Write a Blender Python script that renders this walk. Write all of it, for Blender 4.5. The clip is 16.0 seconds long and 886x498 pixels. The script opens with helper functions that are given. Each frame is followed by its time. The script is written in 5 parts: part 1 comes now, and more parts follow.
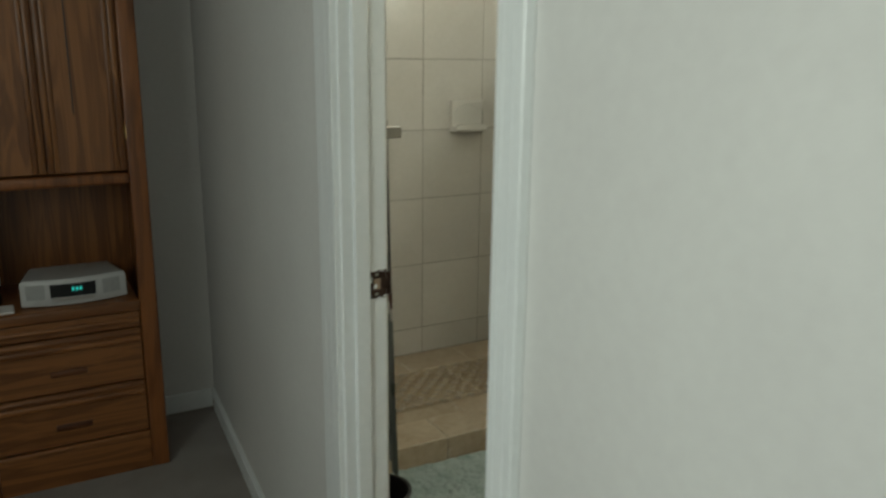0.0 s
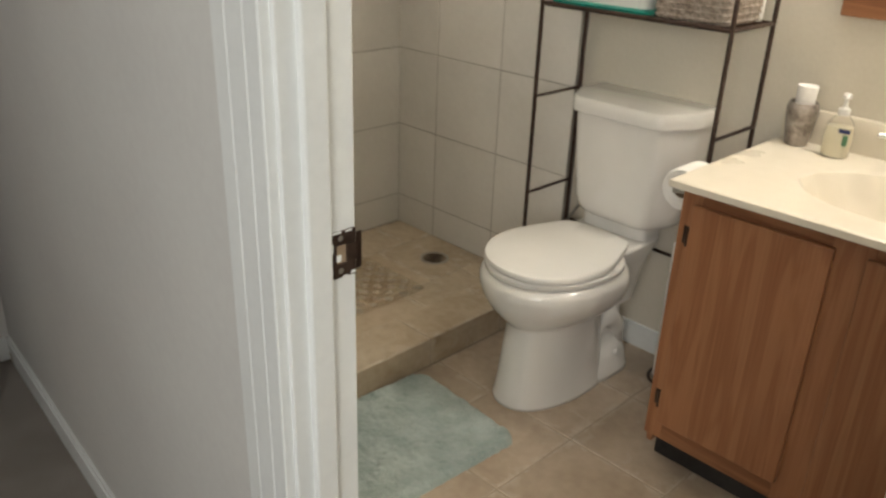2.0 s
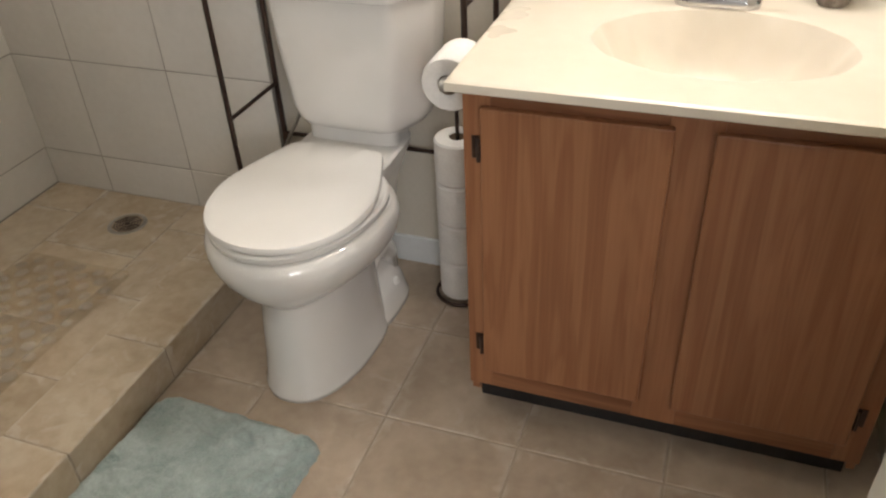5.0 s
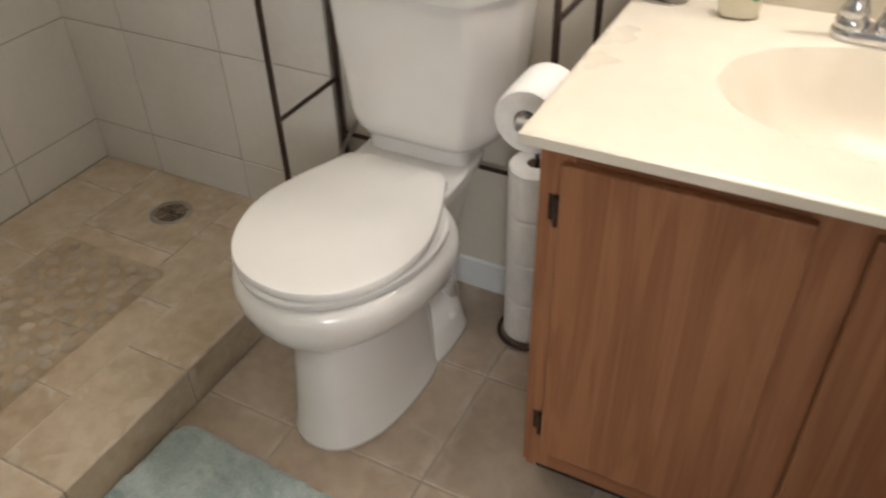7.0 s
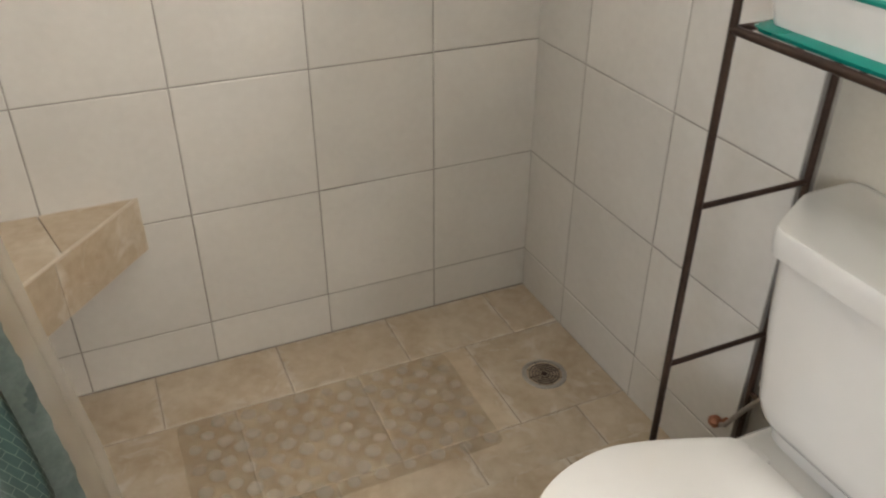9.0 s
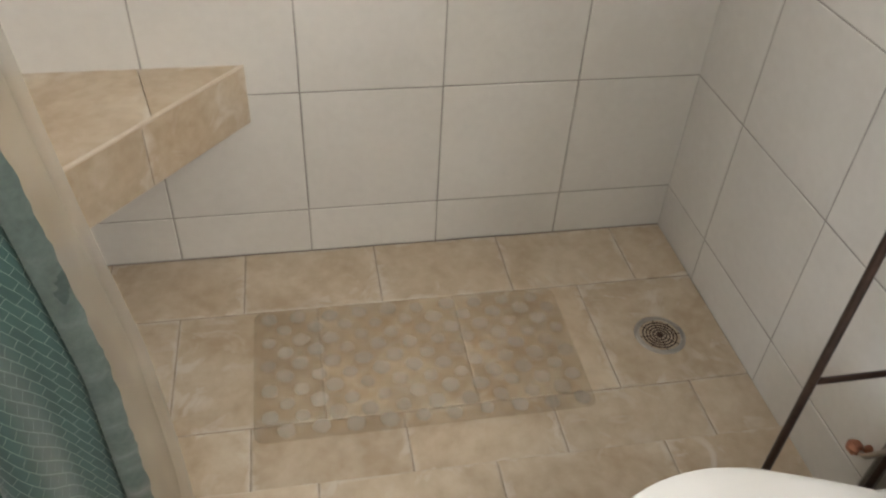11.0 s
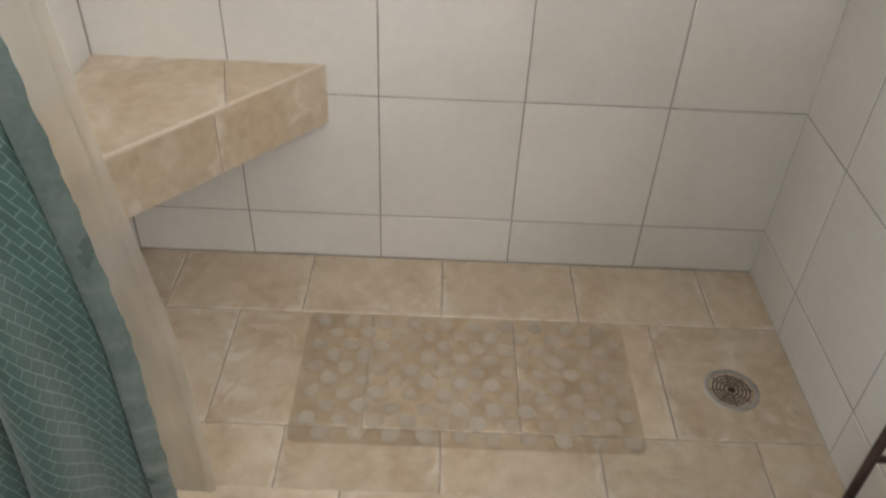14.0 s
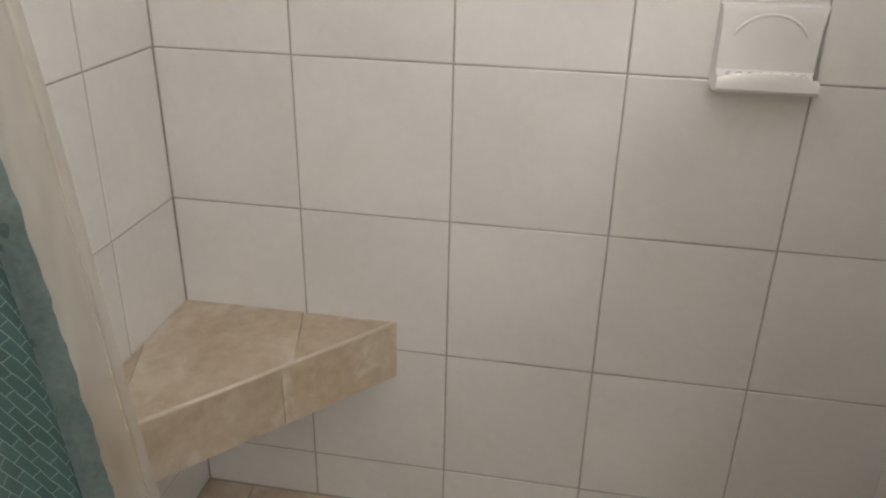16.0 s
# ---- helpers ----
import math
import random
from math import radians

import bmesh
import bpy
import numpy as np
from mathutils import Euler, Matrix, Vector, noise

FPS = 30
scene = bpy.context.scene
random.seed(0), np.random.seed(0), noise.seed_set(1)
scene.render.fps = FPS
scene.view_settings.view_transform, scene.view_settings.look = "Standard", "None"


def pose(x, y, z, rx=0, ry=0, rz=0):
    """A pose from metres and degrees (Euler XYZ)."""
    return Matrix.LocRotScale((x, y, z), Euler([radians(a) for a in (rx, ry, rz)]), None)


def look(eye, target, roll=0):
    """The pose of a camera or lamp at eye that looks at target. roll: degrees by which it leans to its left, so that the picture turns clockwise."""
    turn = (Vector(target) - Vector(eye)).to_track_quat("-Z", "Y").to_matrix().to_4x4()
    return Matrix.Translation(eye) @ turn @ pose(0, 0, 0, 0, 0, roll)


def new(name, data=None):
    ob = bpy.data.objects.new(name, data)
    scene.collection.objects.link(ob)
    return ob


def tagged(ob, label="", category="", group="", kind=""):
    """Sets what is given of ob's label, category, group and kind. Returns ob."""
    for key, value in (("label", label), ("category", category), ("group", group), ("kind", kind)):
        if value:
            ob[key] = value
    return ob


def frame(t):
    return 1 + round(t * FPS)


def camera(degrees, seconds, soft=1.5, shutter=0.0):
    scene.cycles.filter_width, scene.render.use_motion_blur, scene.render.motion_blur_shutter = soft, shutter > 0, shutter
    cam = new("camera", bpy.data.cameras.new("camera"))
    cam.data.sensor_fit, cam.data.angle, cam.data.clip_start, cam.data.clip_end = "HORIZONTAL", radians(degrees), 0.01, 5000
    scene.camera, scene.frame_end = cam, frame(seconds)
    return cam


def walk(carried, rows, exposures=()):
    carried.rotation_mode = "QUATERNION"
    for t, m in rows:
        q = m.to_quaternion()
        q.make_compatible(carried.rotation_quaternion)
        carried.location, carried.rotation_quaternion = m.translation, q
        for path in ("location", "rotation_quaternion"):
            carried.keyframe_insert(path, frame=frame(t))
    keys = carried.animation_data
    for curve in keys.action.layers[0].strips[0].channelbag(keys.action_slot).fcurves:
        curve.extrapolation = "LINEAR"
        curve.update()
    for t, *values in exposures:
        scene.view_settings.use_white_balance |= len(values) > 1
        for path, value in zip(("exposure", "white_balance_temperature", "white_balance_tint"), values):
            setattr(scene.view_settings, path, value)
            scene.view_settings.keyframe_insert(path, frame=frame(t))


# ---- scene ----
cam = camera(58.4, 16.0, soft=2.2, shutter=0.4)
PATH = [
    (0, (3.144, -0.723, 1.506), (1.446, 0.22, 1.028), 0.6),
    (0.5, (2.913, -0.711, 1.464), (1.21, 0.164, 0.884), 0.1),
    (1, (2.715, -0.675, 1.463), (1.066, 0.253, 0.816), 0.4),
    (1.5, (2.558, -0.649, 1.482), (1.067, 0.475, 0.765), 1.5),
    (2, (2.393, -0.592, 1.44), (1.101, 0.692, 0.614), 2.1),
    (2.5, (2.272, -0.505, 1.432), (1.101, 0.821, 0.499), 0.3),
    (3, (2.179, -0.431, 1.421), (1.132, 0.977, 0.462), -1.1),
    (3.5, (2.074, -0.37, 1.413), (1.291, 1.165, 0.397), -0.3),
    (4, (2.008, -0.33, 1.394), (1.429, 1.261, 0.329), -0.2),
    (6.3, (1.913, 0.099, 1.372), (1.279, 1.536, 0.133), -6.1),
    (6.5, (1.9, 0.118, 1.37), (1.257, 1.541, 0.12), -4.5),
    (7, (1.866, 0.156, 1.365), (1.12, 1.538, 0.127), -1.8),
    (7.5, (1.795, 0.247, 1.392), (0.78, 1.509, 0.217), -0.7),
    (8, (1.762, 0.365, 1.445), (0.427, 1.379, 0.354), -1.8),
    (8.5, (1.75, 0.442, 1.449), (0.225, 1.244, 0.434), -1.1),
    (9, (1.698, 0.491, 1.459), (0.143, 1.183, 0.411), 0.2),
    (9.5, (1.637, 0.532, 1.443), (0.087, 1.134, 0.331), 1.8),
    (10, (1.574, 0.525, 1.432), (0.071, 1.079, 0.233), 3.0),
    (12.5, (1.469, 0.774, 1.337), (-0.02, 0.831, 0.003), 4.6),
    (13, (1.479, 0.771, 1.328), (-0.014, 0.828, -0.002), 4.5),
    (13.5, (1.485, 0.762, 1.327), (-0.014, 0.8, 0.004), 3.6),
    (14, (1.484, 0.742, 1.35), (-0.078, 0.76, 0.101), 2.7),
    (14.5, (1.453, 0.704, 1.426), (-0.19, 0.71, 0.284), 3.3),
    (15, (1.394, 0.687, 1.502), (-0.306, 0.663, 0.448), 3.7),
    (15.5, (1.407, 0.763, 1.505), (-0.355, 0.599, 0.573), 2.6),
    (16, (1.405, 0.843, 1.475), (-0.381, 0.532, 0.63), 1.2),
]
walk(cam, [(t, look(eye, target, roll)) for t, eye, target, roll in PATH],
     [(0, -1.3, 6550, -6), (0.5, -0.87, 6700, -2), (1.0, -0.36, 6950, 5), (1.5, -0.34, 7000, 8), (2.0, -0.42, 6850, 8), (2.5, -0.46, 6550, 7), (3.0, -0.64, 6550, 7), (3.5, -0.52, 6500, 8), (4.0, -0.22, 6500, 12), (7.0, -0.28, 6450, 12), (7.5, -0.26, 6200, 11), (8.5, -0.17, 6200, 11), (10.0, 0.0, 6150, 10), (12.5, 0.16, 5800, 11), (14.0, 0.16, 5800, 11), (15.0, 0.02, 5850, 12), (16.0, -0.3, 5850, 12)])

# ---- light ----
world = bpy.data.worlds.new("world")
scene.world = world
world.use_nodes = True
sky = world.node_tree.nodes.new("ShaderNodeTexSky")
sky.sky_type = "NISHITA"
sky.sun_disc = False
sky.sun_elevation = radians(40)
sky.sun_rotation = radians(200)
world.node_tree.links.new(sky.outputs[0], world.node_tree.nodes["Background"].inputs[0])
world.node_tree.nodes["Background"].inputs[1].default_value = 0.1


def lamp(name, kind, where, target, energy, colour, size=0.2, size_y=None):
    data = bpy.data.lights.new(name, kind)
    data.energy, data.color = energy, colour
    if kind == "AREA":
        data.shape, data.size, data.size_y = "RECTANGLE", size, size_y or size
    if kind == "POINT":
        data.shadow_soft_size = size
    ob = new(name, data)
    ob.matrix_world = look(where, target)
    return ob


BULBS = [(1.70 + 0.115 * k, 1.46, 1.95) for k in range(5)]
for spot in BULBS:
    lamp("vanity_lamp", "POINT", spot, (1.9, 0, 0), 9.0, (1.0, 0.955, 0.885), 0.075)
# added fill without a fixture, brightens the upper west shower wall
lamp("shower_fill", "POINT", (0.80, 0.62, 2.30), (0.80, 0.62, 0), 8.0, (1.0, 0.955, 0.89), 0.18)
# daylight in the bedroom window's opening
lamp("window_daylight", "AREA", (3.25, -2.16, 1.80), (3.25, 0.0, 1.80), 60.0, (0.985, 0.99, 0.985), 1.3, 0.9)

# ---- materials ----


def material(name):
    m = bpy.data.materials.new(name)
    m.use_nodes = True
    return m, m.node_tree.nodes, m.node_tree.links, m.node_tree.nodes["Principled BSDF"]


def surface(name, dark, light, rough=0.5, scale=6.0, fine=60.0, metal=0.0, bump=0.1, bump_scale=None, vary=0.0, stretch=(1, 1, 1), coat=0.0, sheen=0.0, depth=0.002, warp=0.0, scum=0.0, rim=0.0):
    """Two scales of noise between two colours, bumped, with a shift of tone from piece to piece."""
    m, n, l, b = material(name)
    tc = n.new("ShaderNodeTexCoord")
    mp = n.new("ShaderNodeMapping")
    mp.inputs["Scale"].default_value = stretch
    l.new(tc.outputs["Object"], mp.inputs[0])
    where = mp.outputs[0]
    info = n.new("ShaderNodeObjectInfo")
    if vary > 0:
        shift = n.new("ShaderNodeVectorMath")
        shift.operation = "MULTIPLY_ADD"
        l.new(info.outputs["Random"], shift.inputs[0])
        shift.inputs[1].default_value = (37.0, 19.0, 53.0)
        l.new(where, shift.inputs[2])
        where = shift.outputs[0]
    big, small = n.new("ShaderNodeTexNoise"), n.new("ShaderNodeTexNoise")
    big.inputs["Scale"].default_value, small.inputs["Scale"].default_value = scale, fine
    big.inputs["Detail"].default_value, small.inputs["Detail"].default_value = 4, 3
    big.inputs["Distortion"].default_value = warp
    l.new(where, big.inputs["Vector"])
    l.new(where, small.inputs["Vector"])
    mix = n.new("ShaderNodeMix")
    mix.inputs[0].default_value = 0.35
    l.new(big.outputs["Fac"], mix.inputs[2])
    l.new(small.outputs["Fac"], mix.inputs[3])
    ramp = n.new("ShaderNodeValToRGB")
    ramp.color_ramp.elements[0].position, ramp.color_ramp.elements[1].position = 0.36, 0.64
    ramp.color_ramp.elements[0].color, ramp.color_ramp.elements[1].color = (*dark, 1), (*light, 1)
    l.new(mix.outputs[0], ramp.inputs[0])
    colour = ramp.outputs[0]
    if scum > 0:
        # dried soap and lime in ragged pale streaks
        veil, flecks = n.new("ShaderNodeTexNoise"), n.new("ShaderNodeTexNoise")
        veil.inputs["Scale"].default_value, veil.inputs["Detail"].default_value, veil.inputs["Distortion"].default_value = 9.0, 6, 2.5
        flecks.inputs["Scale"].default_value, flecks.inputs["Detail"].default_value = 3.0, 2
        l.new(where, veil.inputs["Vector"])
        l.new(where, flecks.inputs["Vector"])
        cut, patch, both = n.new("ShaderNodeMapRange"), n.new("ShaderNodeMapRange"), n.new("ShaderNodeMath")
        cut.inputs["From Min"].default_value, cut.inputs["From Max"].default_value = 0.54, 0.70
        patch.inputs["From Min"].default_value, patch.inputs["From Max"].default_value = 0.45, 0.62
        patch.inputs["To Max"].default_value = scum
        l.new(veil.outputs["Fac"], cut.inputs[0])
        l.new(flecks.outputs["Fac"], patch.inputs[0])
        both.operation = "MULTIPLY"
        l.new(cut.outputs[0], both.inputs[0])
        l.new(patch.outputs[0], both.inputs[1])
        pale = n.new("ShaderNodeMix")
        pale.data_type = "RGBA"
        l.new(both.outputs[0], pale.inputs[0])
        l.new(colour, pale.inputs[6])
        pale.inputs[7].default_value = (0.66, 0.62, 0.56, 1)
        colour = pale.outputs[2]
    if rim > 0:
        # lime that has crept out of the joints, broken and uneven
        sep = n.new("ShaderNodeSeparateXYZ")
        l.new(tc.outputs["Generated"], sep.inputs[0])
        near = []
        for k in (0, 1):
            fold, away = n.new("ShaderNodeMath"), n.new("ShaderNodeMath")
            fold.operation, away.operation = "SUBTRACT", "ABSOLUTE"
            fold.inputs[1].default_value = 0.5
            l.new(sep.outputs[k], fold.inputs[0])
            l.new(fold.outputs[0], away.inputs[0])
            near.append(away)
        most, crust, edge, spread, amount = n.new("ShaderNodeMath"), n.new("ShaderNodeTexNoise"), n.new("ShaderNodeMapRange"), n.new("ShaderNodeMath"), n.new("ShaderNodeMath")
        most.operation, spread.operation, amount.operation = "MAXIMUM", "MULTIPLY_ADD", "MULTIPLY"
        l.new(near[0].outputs[0], most.inputs[0])
        l.new(near[1].outputs[0], most.inputs[1])
        crust.inputs["Scale"].default_value, crust.inputs["Detail"].default_value, crust.inputs["Distortion"].default_value = 13.0, 5, 1.5
        l.new(where, crust.inputs["Vector"])
        l.new(crust.outputs["Fac"], spread.inputs[0])
        spread.inputs[1].default_value = 0.34
        l.new(most.outputs[0], spread.inputs[2])
        edge.inputs["From Min"].default_value, edge.inputs["From Max"].default_value = 0.635, 0.71
        l.new(spread.outputs[0], edge.inputs[0])
        l.new(edge.outputs[0], amount.inputs[0])
        amount.inputs[1].default_value = rim
        lime = n.new("ShaderNodeMix")
        lime.data_type = "RGBA"
        l.new(amount.outputs[0], lime.inputs[0])
        l.new(colour, lime.inputs[6])
        lime.inputs[7].default_value = (0.63, 0.585, 0.51, 1)
        colour = lime.outputs[2]
    if vary > 0:
        hsv = n.new("ShaderNodeHueSaturation")
        ran = n.new("ShaderNodeMapRange")
        ran.inputs["To Min"].default_value, ran.inputs["To Max"].default_value = 1 - vary, 1 + vary
        l.new(info.outputs["Random"], ran.inputs[0])
        l.new(ran.outputs[0], hsv.inputs["Value"])
        l.new(colour, hsv.inputs["Color"])
        colour = hsv.outputs[0]
    l.new(colour, b.inputs["Base Color"])
    rr = n.new("ShaderNodeMapRange")
    rr.inputs["To Min"].default_value, rr.inputs["To Max"].default_value = max(0.02, rough - 0.08), min(1, rough + 0.08)
    l.new(big.outputs["Fac"], rr.inputs[0])
    l.new(rr.outputs[0], b.inputs["Roughness"])
    b.inputs["Metallic"].default_value = metal
    b.inputs["Coat Weight"].default_value = coat
    b.inputs["Sheen Weight"].default_value = sheen
    if bump > 0:
        bp = n.new("ShaderNodeBump")
        bp.inputs["Strength"].default_value, bp.inputs["Distance"].default_value = bump, depth
        if bump_scale:
            bn = n.new("ShaderNodeTexNoise")
            bn.inputs["Scale"].default_value = bump_scale
            bn.inputs["Detail"].default_value = 4
            l.new(where, bn.inputs["Vector"])
            l.new(bn.outputs["Fac"], bp.inputs["Height"])
        else:
            l.new(mix.outputs[0], bp.inputs["Height"])
        l.new(bp.outputs[0], b.inputs["Normal"])
    return m


def glow(name, colour, strength):
    m, n, l, b = material(name)
    b.inputs["Base Color"].default_value = (*colour, 1)
    b.inputs["Emission Color"].default_value = (*colour, 1)
    b.inputs["Emission Strength"].default_value = strength
    return m


def glassy(name, colour, rough=0.03, alpha=1.0, ior=1.45):
    m, n, l, b = material(name)
    b.inputs["Base Color"].default_value = (*colour, 1)
    b.inputs["Roughness"].default_value = rough
    b.inputs["Transmission Weight"].default_value = 1.0
    b.inputs["IOR"].default_value = ior
    b.inputs["Alpha"].default_value = alpha
    return m


def grain(name, dark, light, axis=2, rough=0.45, scale=1.0, vary=0.06, line=0.55):
    """Oak: long streaks and fine pores along one axis."""
    m, n, l, b = material(name)
    tc = n.new("ShaderNodeTexCoord")
    info = n.new("ShaderNodeObjectInfo")
    shift = n.new("ShaderNodeVectorMath")
    shift.operation = "MULTIPLY_ADD"
    l.new(info.outputs["Random"], shift.inputs[0])
    shift.inputs[1].default_value = (7.0, 5.0, 3.0)
    l.new(tc.outputs["Object"], shift.inputs[2])

    def noise_at(across, along, detail, warp):
        mp = n.new("ShaderNodeMapping")
        s = [across * scale] * 3
        s[axis] = along * scale
        mp.inputs["Scale"].default_value = s
        l.new(shift.outputs[0], mp.inputs[0])
        t = n.new("ShaderNodeTexNoise")
        t.inputs["Scale"].default_value, t.inputs["Detail"].default_value, t.inputs["Distortion"].default_value = 1.0, detail, warp
        l.new(mp.outputs[0], t.inputs["Vector"])
        return t.outputs["Fac"]

    broad, pore = noise_at(14, 1.1, 3, 1.5), noise_at(190, 4, 3, 0.2)
    wave = n.new("ShaderNodeMath")
    wave.operation = "MULTIPLY"
    wave.inputs[1].default_value = 27.0
    l.new(broad, wave.inputs[0])
    sine = n.new("ShaderNodeMath")
    sine.operation = "SINE"
    l.new(wave.outputs[0], sine.inputs[0])
    ring = n.new("ShaderNodeMapRange")
    ring.inputs["From Min"].default_value, ring.inputs["From Max"].default_value = -1, 1
    l.new(sine.outputs[0], ring.inputs[0])
    a = n.new("ShaderNodeMix")
    a.inputs[0].default_value = line
    l.new(ring.outputs[0], a.inputs[2])
    l.new(pore, a.inputs[3])
    c = n.new("ShaderNodeMix")
    c.inputs[0].default_value = 0.45
    l.new(a.outputs[0], c.inputs[2])
    l.new(broad, c.inputs[3])
    ramp = n.new("ShaderNodeValToRGB")
    ramp.color_ramp.elements[0].position, ramp.color_ramp.elements[1].position = 0.28, 0.66
    ramp.color_ramp.elements[0].color, ramp.color_ramp.elements[1].color = (*dark, 1), (*light, 1)
    l.new(c.outputs[0], ramp.inputs[0])
    hsv = n.new("ShaderNodeHueSaturation")
    ran = n.new("ShaderNodeMapRange")
    ran.inputs["To Min"].default_value, ran.inputs["To Max"].default_value = 1 - vary, 1 + vary
    l.new(info.outputs["Random"], ran.inputs[0])
    l.new(ran.outputs[0], hsv.inputs["Value"])
    l.new(ramp.outputs[0], hsv.inputs["Color"])
    l.new(hsv.outputs[0], b.inputs["Base Color"])
    b.inputs["Roughness"].default_value = rough
    bp = n.new("ShaderNodeBump")
    bp.inputs["Strength"].default_value, bp.inputs["Distance"].default_value = 0.15, 0.001
    l.new(pore, bp.inputs["Height"])
    l.new(bp.outputs[0], b.inputs["Normal"])
    return m


